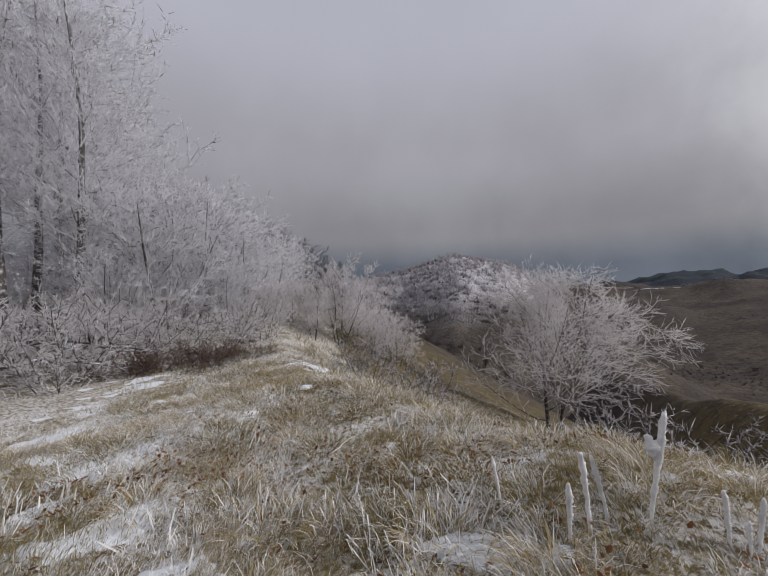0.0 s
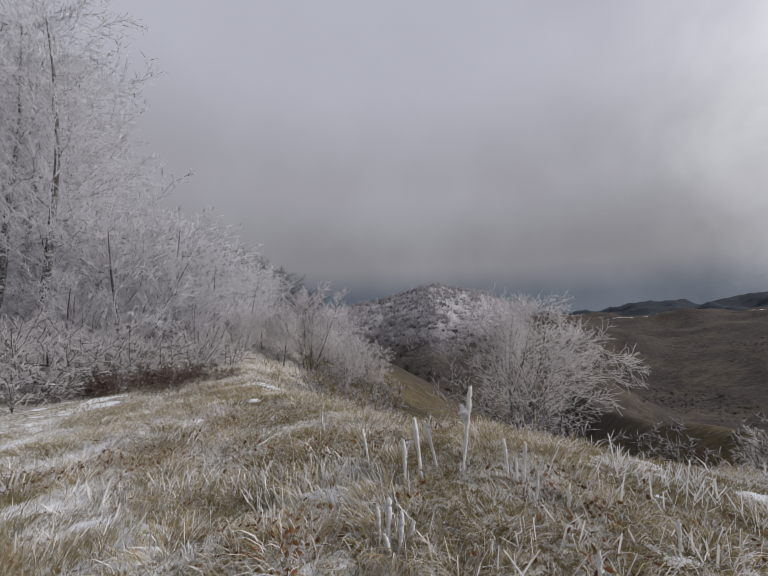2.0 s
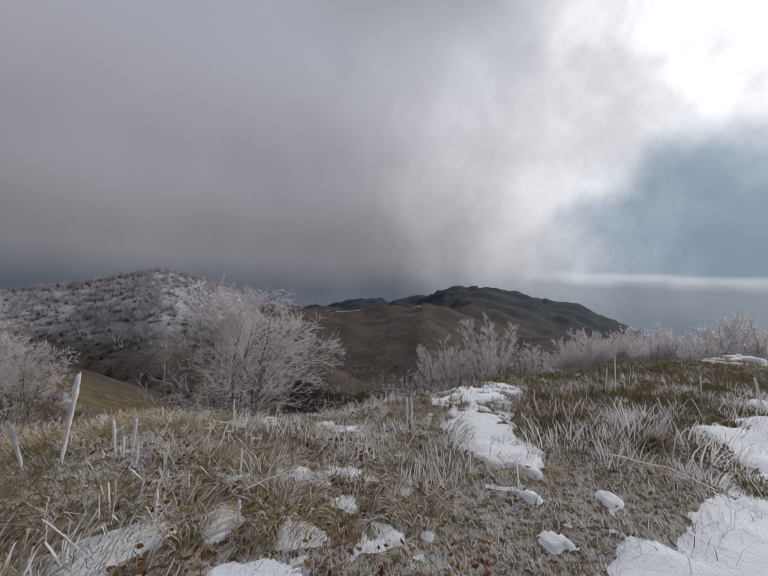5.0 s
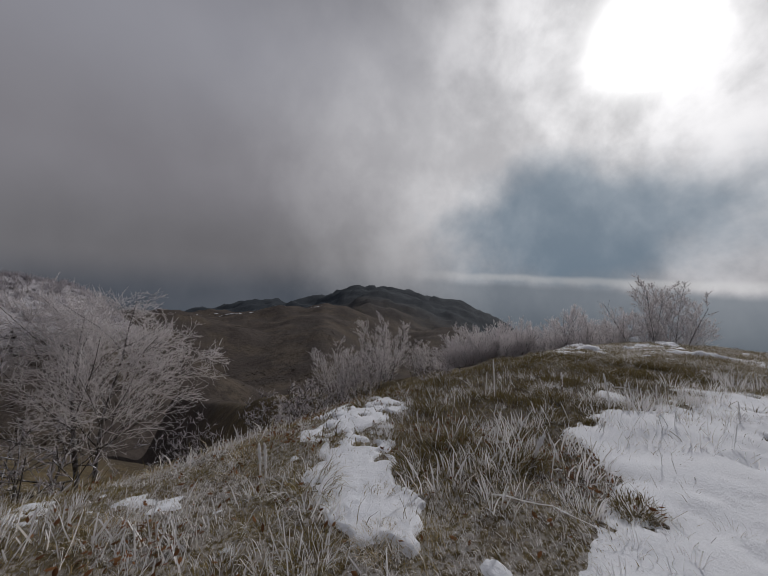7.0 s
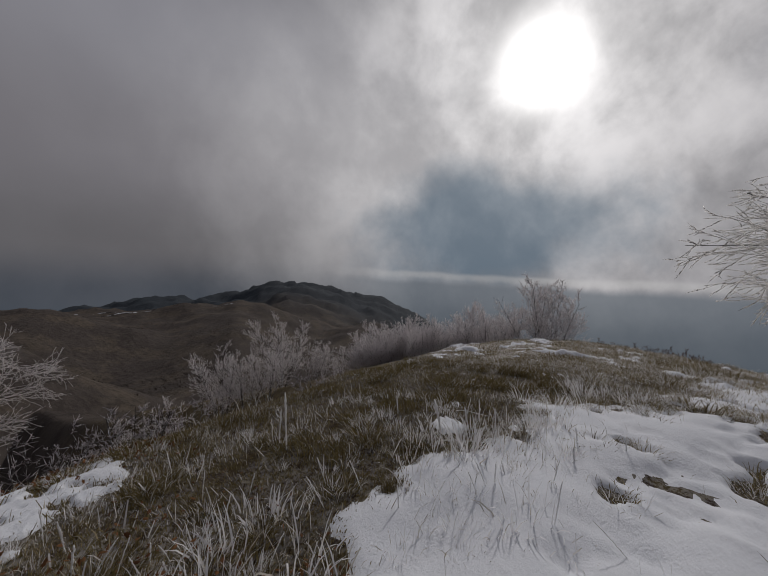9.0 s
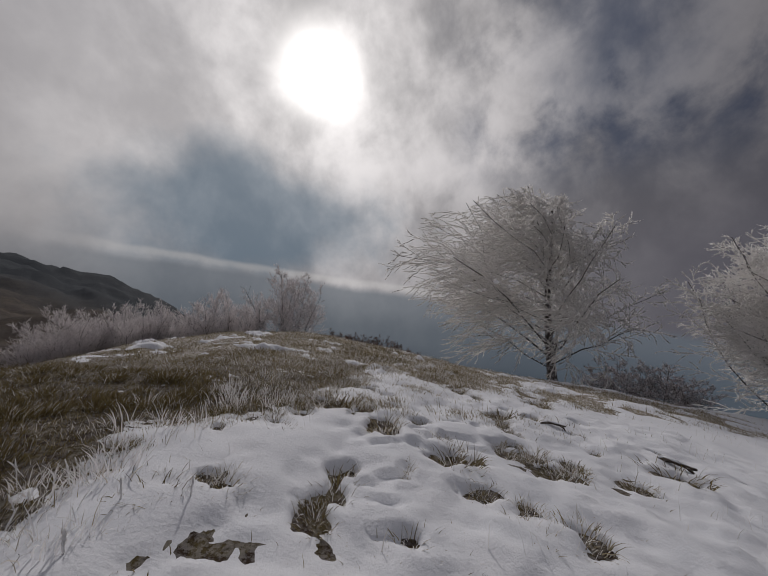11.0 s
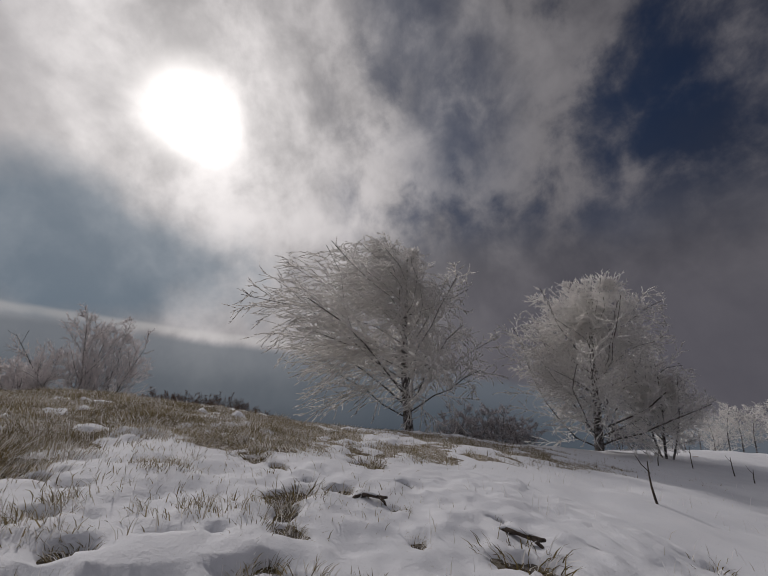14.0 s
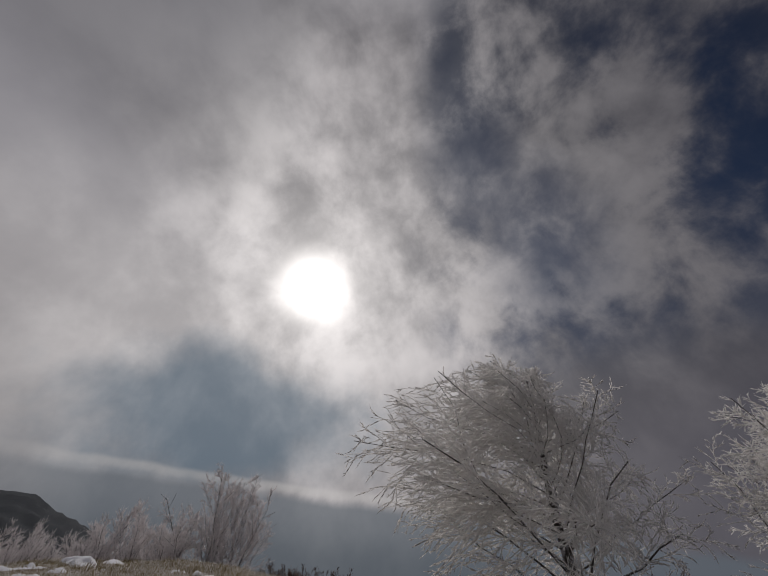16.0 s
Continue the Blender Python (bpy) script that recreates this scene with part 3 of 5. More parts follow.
# spreading tree below the brow
tree = make_tree("tree", 11, 5.6, 4.2, 0.085, stems=2, stem_spread=0.30, fuzz=(12, 0.14, 0.0045), kids=(22, 13, 8), twigs=RIME_MID, shape=lambda t: 1.0 - 0.2 * t, angle=(0.95, 0.7, 0.7), ratio=(1.0, 0.42, 0.5), lift=(0.04, 0.08, 0.05, 0.03), min_r=0.004, slim=0.62, wander=(0.06, 0.17, 0.18, 0.2), bound=(0.2, 0.1, 2.5, 3.6, 3.3), **{"from": (0.14, 0.2, 0.1)})
tagged(set_at(tree, 2.14, 19.11, 20, 1.60, 0.3), "spreading bare tree white with rime below the brow", "tree")

# young trees on the slope
tree = make_tree("tree", 12, 5.2, 1.5, 0.05, stems=6, stem_spread=0.5, fuzz=(9, 0.2, 0.0045), kids=(13, 8, 5), twigs=RIME_MID, shape=flat_dome, angle=(0.6, 0.6, 0.6), min_r=0.006)
tagged(set_at(tree, 15.45, 14.06, 0, 0.77), "young multi-stemmed tree thick with rime on the slope", "tree", "young trees on the slope")
repeat(tree, [(12.80, 15.25, 140, 0.77), (12.85, 13.47, 40, 0.57), (16.70, 12.98, 250, 0.42), (16.90, 11.37, 80, 0.23), (13.65, 12.92, 200, 0.51)])

# bushes along the brow
bush = make_tree("shrub", 13, 4.2, 1.8, 0.035, stems=17, stem_spread=0.62, fuzz=(12, 0.2, 0.008), kids=(13, 8, 5), twigs=RIME_MID, shape=flat_dome, angle=(0.5, 0.55, 0.6), min_r=0.006)
tagged(set_at(bush, 30.02, 14.54, 0, 1.36), "rounded bare shrub with thin rime on the brow", "shrub", "shrubs along the brow")
repeat(bush, [(27.88, 15.89, 80, 1.23), (31.96, 13.18, 200, 1.31), (26.40, 16.18, 300, 0.97), (34.64, 9.64, 30, 1.64)])

tree = make_tree("tree", 34, 5.0, 2.2, 0.045, stems=7, stem_spread=0.40, fuzz=(8, 0.2, 0.006), kids=(14, 9, 6), twigs=RIME_MID, angle=(0.65, 0.6, 0.6), min_r=0.005, bound=(0, 0, 2.5, 2.3, 2.9), **{"from": (0.25, 0.15, 0.15)})
tagged(set_at(tree, 35.04, 4.51, 0, 1.84), "small frosted tree with open upright stems", "tree")
slim = make_tree("tree", 35, 4.4, 0.7, 0.05, stems=2, stem_spread=0.12, fuzz=(9, 0.2, 0.0045), kids=(14, 7, 4), twigs=RIME_BARE, angle=(0.5, 0.5, 0.5), min_r=0.005)
tagged(set_at(slim, 32.88, 11.31, 0, 1.14), "slim dark bare tree between the shrubs", "tree")

# windswept tree
tree = make_tree("tree", 43, 6.9, 6.4, 0.20, wind=(0.22, 0.38, 0.02), droop=0.48, fuzz=(14, 0.14, 0.0135), kids=(46, 15, 8), lean=(0.02, 0.05), shape=lambda t: min(1.15 - 0.45 * t, 0.7 + 2.6 * t), ratio=(1.0, 0.40, 0.5), lift=(0.05, 0.14, 0.08, 0.05), angle=(1.0, 0.75, 0.65), min_r=0.011, slim=0.32, wander=(0.06, 0.20, 0.20, 0.22), bound=(0.75, 1.2, 2.9, 5.2, 4.7), **{"from": (0.12, 0.10, 0.08)})
tagged(set_at(tree, 23.12, -12.98, 0, 1.52), "windswept beech thick with rime in the snow", "tree")

# broad trees beside it
tree = make_tree("tree", 16, 6.2, 5.0, 0.18, wind=(0.03, 0.08, 0), droop=0.42, fuzz=(14, 0.14, 0.0135), kids=(54, 14, 8), shape=lambda t: 1.0 - 0.35 * t, angle=(0.95, 0.75, 0.7), ratio=(1.0, 0.42, 0.5), min_r=0.011, slim=0.32, wander=(0.06, 0.20, 0.20, 0.22), bound=(0.1, 0.15, 2.5, 3.7, 4.1), **{"from": (0.04, 0.10, 0.08)})
tagged(set_at(tree, 16.27, -18.68, 0, 1.20), "broad rounded beech covered in rime", "tree")
tree = make_tree("tree", 17, 5.4, 2.6, 0.07, stems=4, fuzz=(12, 0.14, 0.010), kids=(22, 11, 7), min_r=0.009, bound=(0, 0, 2.5, 2.4, 2.7))
tagged(set_at(tree, 14.22, -19.83, 0, 0.80), "smaller frosted tree with several stems", "tree")

# tall forest edge
tall = make_tree("tree", 18, 11.5, 4.2, 0.15, wind=(0.12, -0.02, 0), droop=0.12, fuzz=(3.6, 0.26, 0.0105), kids=(34, 10, 6), twigs=RIME_WOOD, shape=lambda t: 1.1 - 0.55 * t, angle=(1.05, 0.7, 0.65), min_r=0.005, slim=0.42, wood=0, **{"from": (0.26, 0.10, 0.08)})
tagged(set_at(tall, -11.43, 5.39, 0, 0.92), "tall slender beech white with rime at the wood's edge", "tree", "trees of the wood")
repeat(tall, [(-13.12, 5.28, 90, 0.92), (-12.87, 4.57, 200, 0.91), (-15.25, 6.66, 40, 0.97), (-16.48, 8.68, 300, 0.97), (-13.08, 3.98, 160, 0.80), (-19.51, 11.43, 10, 0.95)])

low = make_tree("tree", 19, 4.4, 2.7, 0.075, stems=4, stem_spread=0.5, wind=(0.24, 0.06, 0), droop=0.12, fuzz=(4.4, 0.24, 0.0105), kids=(15, 9, 6), twigs=RIME_WOOD, shape=flat_dome, min_r=0.0055, wood=0, **{"from": (0.08, 0.1, 0.1)})
tagged(set_at(low, -9.93, 6.92, 0, 1.00), "low spreading tree heavy with rime", "tree", "low trees at the wood's edge")
repeat(low, [(-10.67, 9.19, 20, 1.14), (-12.66, 7.29, -20, 1.16), (-10.75, 11.27, 10, 0.88), (-13.60, 16.74, 40, 0.89), (-15.13, 6.92, 60, 0.86), (-14.68, 5.44, -50, 0.66), (-14.71, 9.67, -30, 1.04), (-10.23, 5.51, 30, 0.61), (-13.71, 11.01, -40, 0.97), (-9.05, 8.74, 140, 0.57), (-15.89, 21.29, 200, 0.98)])

thin = make_tree("tree", 20, 4.0, 1.8, 0.05, stems=4, stem_spread=0.36, fuzz=(11, 0.2, 0.0075), kids=(15, 9, 6), twigs=RIME_MID, shape=flat_dome, min_r=0.006)
tagged(set_at(thin, -6.48, 11.92, 0, 0.87), "small slope tree with thin rime", "tree", "trees on the slope")
repeat(thin, [(-5.42, 13.53, 100, 0.61), (-5.24, 15.73, 200, 0.65), (-6.81, 10.56, 300, 0.53), (-8.07, 10.90, 30, 0.42), (-7.19, 14.93, 150, 0.53), (-7.39, 8.90, 60, 0.40), (-7.95, 17.88, 20, 0.83)])
sprig = make_tree("tree", 36, 2.6, 0.8, 0.025, stems=3, stem_spread=0.3, fuzz=(14, 0.14, 0.006), kids=(12, 7, 4), twigs=RIME_MID, shape=flat_dome, min_r=0.005)
tagged(set_at(sprig, 8.34, 11.14, 0, 0.89), "small frosted sapling just under the brow", "sapling", "saplings under the brow")
repeat(sprig, [(7.13, 10.64, 90, 0.69), (17.30, 12.75, 180, 0.81)])

dark = make_tree("tree", 21, 5.2, 2.4, 0.08, stems=3, fuzz=(8, 0.24, 0.008), kids=(15, 8, 5), twigs=RIME_BARE, shape=flat_dome, min_r=0.007)
tagged(set_at(dark, -19.10, 26.38, 0, 1.20), "dark bare tree with hardly any frost on the crag", "tree", "bare trees on the crag")
repeat(dark, [(-20.78, 26.36, 100, 1.26), (-17.61, 27.39, 200, 0.96), (-19.73, 23.35, 300, 1.08), (-14.90, 25.53, 20, 0.97)])

# woods behind the snow field
wood = make_tree("tree", 22, 5.4, 1.9, 0.09, fuzz=(10, 0.24, 0.012), kids=(20, 8, 5), shape=flat_dome, min_r=0.010, wood=0, **{"from": (0.35, 0.12, 0.1)})
tagged(set_at(wood, 17.45, -30.44, 0, 0.50), "slim frosted tree at the far edge of the snow", "tree", "trees beyond the snow field")
repeat(wood, [(18.52, -31.07, 60, 0.51), (17.64, -32.52, 200, 0.61), (16.25, -30.91, 10, 0.57), (16.07, -32.03, 120, 0.60), (19.96, -32.61, 310, 0.58), (15.23, -31.26, 20, 0.54), (14.20, -30.53, 170, 0.54), (21.05, -33.19, 70, 0.58), (18.50, -35.40, 250, 0.74), (14.18, -32.62, 80, 0.65)])

# low scrub on the skyline
scrub = make_tree("shrub", 23, 1.15, 0.7, 0.02, stems=12, stem_spread=0.9, fuzz=(18, 0.12, 0.0045), kids=(7, 5, 3), twigs=BRACKEN, angle=(0.6, 0.7, 0.7), min_r=0.006)
tagged(set_at(scrub, 28.59, -0.40, 0, 1.05), "low russet scrub dusted with frost on the crest", "shrub", "scrub on the crest")
repeat(scrub, [(27.53, 0.56, 50, 0.71), (28.61, -1.60, 120, 1.06), (29.07, -2.81, 200, 1.11), (28.48, -3.93, 280, 1.17), (28.36, -4.87, 20, 0.94), (26.27, -5.29, 70, 0.77), (26.61, -1.11, 130, 0.79)])
hedge = make_tree("shrub", 24, 2.4, 1.2, 0.03, stems=9, stem_spread=0.7, fuzz=(15, 0.16, 0.010), kids=(9, 6, 3), twigs=RIME_THIN, min_r=0.008)
tagged(set_at(hedge, 25.03, -18.88, 0, 1.43), "rounded frosted bush behind the trees", "shrub", "bushes behind the trees")
repeat(hedge, [(23.82, -20.21, 90, 1.39), (25.05, -17.25, 200, 0.88), (21.52, -19.65, 140, 0.88), (18.02, -23.47, 30, 0.80)])

# undergrowth at the wood's edge
under = make_tree("shrub", 25, 1.3, 0.75, 0.018, stems=10, stem_spread=0.95, droop=0.3, fuzz=(9, 0.13, 0.006), kids=(7, 5, 3), twigs=RIME_MID, min_r=0.005)
tagged(set_at(under, -6.8, 3.0, 0, 1.10), "tangled undergrowth white with rime", "shrub", "undergrowth at the wood's edge")
repeat(under, [(-7.8, 3.0, 40, 1.21), (-7.0, 4.0, 100, 1.10), (-6.7, 4.9, 200, 0.99), (-8.8, 3.5, 290, 1.32), (-7.9, 4.4, 330, 1.10), (-6.6, 6.2, 60, 0.99), (-6.0, 2.5, 150, 0.77), (-7.5, 1.9, 80, 0.99), (-8.8, 2.2, 10, 1.21), (-6.4, 7.3, 260, 0.88), (-7.6, 7.7, 300, 1.10)])
russet = make_tree("shrub", 26, 0.55, 0.45, 0.008, stems=14, stem_spread=1.6, droop=0.4, fuzz=(20, 0.10, 0.004), kids=(7, 5, 3), twigs=BRACKEN, min_r=0.003)
tagged(set_at(russet, -5.7, 4.0, 0, 1.10), "low russet bramble on the brow", "shrub", "brambles on the brow")
repeat(russet, [(-5.5, 4.7, 60, 0.91), (-5.9, 3.4, 130, 0.91), (-4.9, 4.1, 210, 0.74), (-5.0, 5.1, 300, 0.83)])
snag = make_tree("shrub", 27, 0.9, 0.6, 0.015, stems=7, stem_spread=0.6, fuzz=(14, 0.1, 0.006), kids=(6, 4, 3), twigs=RIME_THIN, min_r=0.005)
tagged(set_at(snag, 1.5, 4.2, 0, 1.10), "thin frosted brush just under the brow", "shrub", "brush under the brow")
repeat(snag, [(4.6, 5.1, 50, 0.99), (5.7, 5.5, 130, 1.21), (6.6, 5.6, 240, 1.10), (3.2, 4.9, 10, 0.88), (10.2, 5.9, 70, 1.16), (-1.2, 5.1, 130, 0.99), (-2.6, 5.9, 160, 0.99)])


# ---- woods on the far slopes ----
def clumps(name, seed, count, r0, r1, az0, az1, tall, material, label, want):
    """Bare far woods: many small crowns of upright twigs, too far off to tell apart."""
    g = np.random.RandomState(seed)
    r, az = np.exp(g.uniform(math.log(r0), math.log(r1), count)), np.radians(g.uniform(az0, az1, count))
    x, y = r * np.sin(az), r * np.cos(az)
    z = height(x, y)
    keep = g.rand(count) < want(x, y, z)
    x, y, z = x[keep], y[keep], z[keep]
    n, per = len(x), 9
    size = tall * g.uniform(0.6, 1.3, n)
    base = np.repeat(np.stack([x, y, z], 1), per, 0)
    s = np.repeat(size, per)[:, None]
    out = g.normal(0, 0.42, (n * per, 3)) * [1, 1, 0] + [0, 0, 1]
    out[:, 2] = g.uniform(0.45, 1.0, n * per)
    foot = base + out * [0.25, 0.25, 0.0] * s + [0, 0, -0.3]
    v, f = spikes(foot, base + out * s, np.full(n * per, 0.055) * s[:, 0])
    me = mesh_of(name, v, f, True)
    me.materials.append(material)
    tagged(new(name, me), label, "woods", kind="stuff")


clumps("frosted_woods", 31, 9000, 130, 560, -40, 6, 3.2, RIME_FAR, "far frosted woods on the pale hill", lambda x, y, z: 0.8 * sstep(z + 12 * rough(x, y, 25, 3, 44), -14, 8))
clumps("bare_woods", 32, 16000, 90, 800, -24, 62, 1.8, BARE_FAR, "far bare woods on the brown valley sides", lambda x, y, z: sstep(rough(x, y, 70, 4, 12), 0.0, 0.5))


# ---- snow ----
SOUTH = ([-6, 0.6, 1.6, 2.2, 2.8, 3.5, 4.4, 5.7, 7, 7.6, 8.3, 9.5, 10.5, 12, 14, 17, 20, 26, 40], [-4.5, -2.6, -1.2, -0.45, 0.0, 0.15, 0.28, 0.15, 0.0, -0.2, -0.6, -1.0, -1.1, -2.2, -4.0, -7.0, -10, -15, -28])
# patches: x, y, half length, half width, turn in degrees, depth
PATCHES = [(0.84, 0.22, 0.25, 0.11, 12, 0.085), (1.58, 0.26, 0.14, 0.07, -24, 0.085), (1.71, 0.43, 0.08, 0.05, -26, 0.07), (-0.77, 0.57, 0.08, 0.14, 52, 0.08),
           (0.24, 0.53, 0.10, 0.06, 31, 0.06), (0.71, 0.38, 0.06, 0.04, 16, 0.06), (0.13, 0.16, 0.08, 0.06, 42, 0.06), (0.35, 0.05, 0.10, 0.06, 38, 0.06),
           (-0.23, 0.02, 0.12, 0.10, 56, 0.06), (-0.11, 0.35, 0.06, 0.04, 44, 0.05), (-0.43, 0.21, 0.10, 0.07, 54, 0.05), (0.62, 0.16, 0.09, 0.04, 24, 0.06),
           (-3.77, 1.50, 0.28, 0.32, 65, 0.06), (-2.41, 1.05, 0.19, 0.21, 62, 0.06), (-2.24, 0.62, 0.17, 0.16, 68, 0.07), (-1.68, 0.62, 0.19, 0.11, 63, 0.06),
           (-5.17, 2.86, 0.63, 0.45, 59, 0.03), (-1.13, 0.60, 0.09, 0.06, 55, 0.07), (-0.50, 0.99, 0.10, 0.05, 29, 0.04), (0.14, 0.99, 0.22, 0.07, 4, 0.05),
           (0.42, 1.76, 0.15, 0.09, -5, 0.03), (-1.61, 0.84, 0.11, 0.05, 57, 0.05), (-4.58, 1.98, 0.36, 0.20, 64, 0.03), (1.79, 0.43, 0.12, 0.05, -12, 0.06),
           (2.12, 0.25, 0.06, 0.04, -27, 0.07), (0.99, 0.55, 0.27, 0.07, 17, 0.07), (2.91, 0.22, 0.07, 0.06, -48, 0.08), (2.76, -0.05, 0.08, 0.05, -52, 0.07),
           (3.24, 0.03, 0.07, 0.07, -58, 0.07), (6.57, 0.48, 0.11, 0.11, -65, 0.14), (6.48, -0.09, 0.12, 0.10, -75, 0.13), (6.42, -0.07, 0.11, 0.12, -53, 0.12),
           (7.14, 0.63, 0.05, 0.06, -51, 0.1), (6.86, -0.05, 0.04, 0.06, -59, 0.1), (8.73, 0.69, 0.07, 0.08, -63, 0.1), (7.81, -0.11, 0.16, 0.17, -68, 0.05),
           (3.16, 0.68, 0.42, 0.19, 62, 0.1), (3.42, 1.22, 0.55, 0.24, 55, 0.1), (3.9, 1.85, 0.75, 0.42, 45, 0.1)]
# boot prints: x, y, turn
PRINTS = [(7.83, -2.03, -89), (8.25, -2.43, -94), (7.85, -2.37, -95), (7.26, -1.90, -88), (7.33, -2.07, -92), (6.54, -1.71, -87), (6.76, -2.00, -93), (7.04, -2.00, -92), (8.61, -2.88, -98), (7.06, -1.50, -80), (8.06, -1.90, -66), (7.89, -2.23, -73), (8.28, -2.42, -78), (8.20, -2.86, -87), (8.23, -3.21, -94), (8.19, -2.64, -83), (8.10, -2.09, -70), (7.99, -2.95, -90)]
# bare tufts that stand out of the snow: x, y, size
TUFTS = [(7.71, -2.66, 0.37), (7.32, -2.56, 0.21), (6.96, -1.54, 0.16), (6.73, -2.10, 0.23), (7.26, -2.73, 0.19), (6.85, -2.83, 0.27), (6.53, -2.24, 0.22), (6.89, -3.17, 0.30),
         (8.11, -1.04, 0.18), (11.36, -3.31, 0.29), (10.64, -3.49, 0.27), (8.80, -3.06, 0.17), (8.35, -3.20, 0.23), (8.06, -3.50, 0.24), (7.76, -3.52, 0.23), (7.09, -2.94, 0.18),
         (9.79, -1.98, 0.20), (11.50, -3.28, 0.36), (10.60, -3.51, 0.33), (10.28, -3.73, 0.22), (8.67, -3.14, 0.15), (8.62, -3.57, 0.19), (8.27, -3.38, 0.15), (8.00, -3.36, 0.15),
         (7.71, -2.54, 0.31), (7.74, -3.66, 0.26), (7.95, -3.84, 0.19), (7.74, -4.31, 0.21), (7.75, -6.65, 0.30), (9.67, -0.48, 0.34), (8.95, -0.71, 0.24), (9.69, -2.72, 0.20),
         (9.52, -2.18, 0.18), (9.61, -1.94, 0.17), (11.31, -1.75, 0.24), (9.33, -4.15, 0.22), (8.93, -4.52, 0.14), (8.39, -4.38, 0.14)]
more = random.Random(77)
TUFTS += [(more.uniform(8.0, 17), more.uniform(-5.4, -0.8), more.uniform(0.12, 0.42)) for i in range(60)] + [(more.uniform(5.2, 9.5), more.uniform(-3.4, -0.6), more.uniform(0.12, 0.30)) for i in range(34)]


def snow_depth(x, y):
    """Depth of snow over the turf; negative where it is bare."""
    n = rough(x, y, 1.1, 4, 51)
    fine = rough(x, y, 0.30, 4, 71)
    grit = rough(x, y, 0.11, 2, 97)
    edge = np.interp(x, *SOUTH) - y
    wide = np.clip(0.6 + x * 0.05, 0.5, 1.6)
    calm = 1 - 0.3 * sstep(x, 2.5, 4) * sstep(-x, -11, -8)
    bank = sstep(x, 8.5, 10.5)
    t = edge / wide - 0.15 + (0.75 * n + 0.3 * fine) * calm + bank * (0.55 * fine + 0.1 * n)
    t = np.where(x < 9.5, np.maximum(t, (edge - 0.3) * 0.8), t)
    depth = np.minimum(0.065 * np.sign(t) * np.sqrt(np.abs(t)) - 0.012, 0.05 + 0.03 * n + (0.028 + 0.010 * bank * sstep(-edge, -3.0, -1.0)) * fine + 0.012 * grit)
    # thin dusting that lies in the hollows of the turf
    depth = np.maximum(depth, 0.03 * (n * 0.6 + fine * 0.8 + 0.5 * rough(x, y, 0.12, 2, 83) - 0.78 - 1.2 * sstep(x, 2.0, 4.0) * sstep(edge, 0.3, -0.3)))
    for px, py, a, b, turn, deep in PATCHES:
        c, s = math.cos(radians(turn)), math.sin(radians(turn))
        u, v = ((x - px) * c + (y - py) * s) / a, (-(x - px) * s + (y - py) * c) / b
        r2 = u * u + v * v + 0.15 + (0.75 if deep > 0.085 else 1.3) * fine + 0.35 * n + (0.7 if deep > 0.085 else 1.3) * grit
        depth = np.maximum(depth, deep * (np.minimum(0.6 * np.sqrt(np.clip(1.2 - r2, 0, 1.2)), 0.36 + (0.09 if deep > 0.085 else 0.14) * fine + 0.08 * grit) - 0.12))
    depth = np.maximum(depth, (0.088 + 0.022 * fine + 0.008 * grit) * sstep(edge, 0.2, 0.6) * sstep(-x, -9.8, -9.0) - 0.07)
    # thin and broken on the slope under the trees
    depth = depth - 0.13 * sstep(x, 9.8, 12.0) * sstep(y, -17, -10) * (0.42 + 0.75 * n + 0.6 * fine)
    for px, py, size in TUFTS:
        r2 = ((x - px)**2 + (y - py)**2) / (size * size * 0.22) + 1.6 * fine + 0.8 * grit
        depth = np.minimum(depth, 0.08 * (r2 - 0.35))
    for px, py, turn in PRINTS:
        c, s = math.cos(radians(turn)), math.sin(radians(turn))
        u, v = ((x - px) * c + (y - py) * s) / 0.14, (-(x - px) * s + (y - py) * c) / 0.052
        r2 = u * u + v * v
        depth = np.maximum(depth - 0.05 * np.exp(-r2 * r2), np.minimum(depth, 0.006)) + 0.009 * np.exp(-(r2 - 1.7)**2 * 3)
    return depth


def snow_sheet(name, x0, x1, y0, y1, step, lift, label, clear=None):
    xs, ys = np.meshgrid(np.arange(x0, x1 + step / 2, step), np.arange(y0, y1 + step / 2, step))
    d = snow_depth(xs, ys) + lift
    keep = d > -0.008
    if clear:
        keep &= ~((xs > clear[0] + step) & (xs < clear[1] - step) & (ys > clear[2] + step) & (ys < clear[3] - step))
    me = grid_mesh(name, xs, ys, height(xs, ys) + d - 0.85 * hummocks(xs, ys) * sstep(d, 0.004, 0.03), keep)
    me.materials.append(SNOW)
    tagged(new(name, me), label, "snow", kind="stuff")


snow_sheet("snow_patches", -3.2, 4.4, -0.2, 4, 0.017, 0.0, "rounded patches of snow left among frosted grass")
snow_sheet("snow_cover", -4, 15, -7, 5, 0.041, 0.0, "wind-packed snow in patches over frosted turf", (-3.2, 4.4, -0.2, 4))
snow_sheet("snow_field", -6, 44, -40, 6, 0.2, -0.006, "wide smooth snow on the lee slope", (-3, 14, -6, 4))


# ---- grass and litter ----
# the depth of snow on a fine raster, to look up for each blade
RASTER = snow_depth(*np.meshgrid(np.arange(-6, 30, 0.03), np.arange(-17, 6, 0.03)))


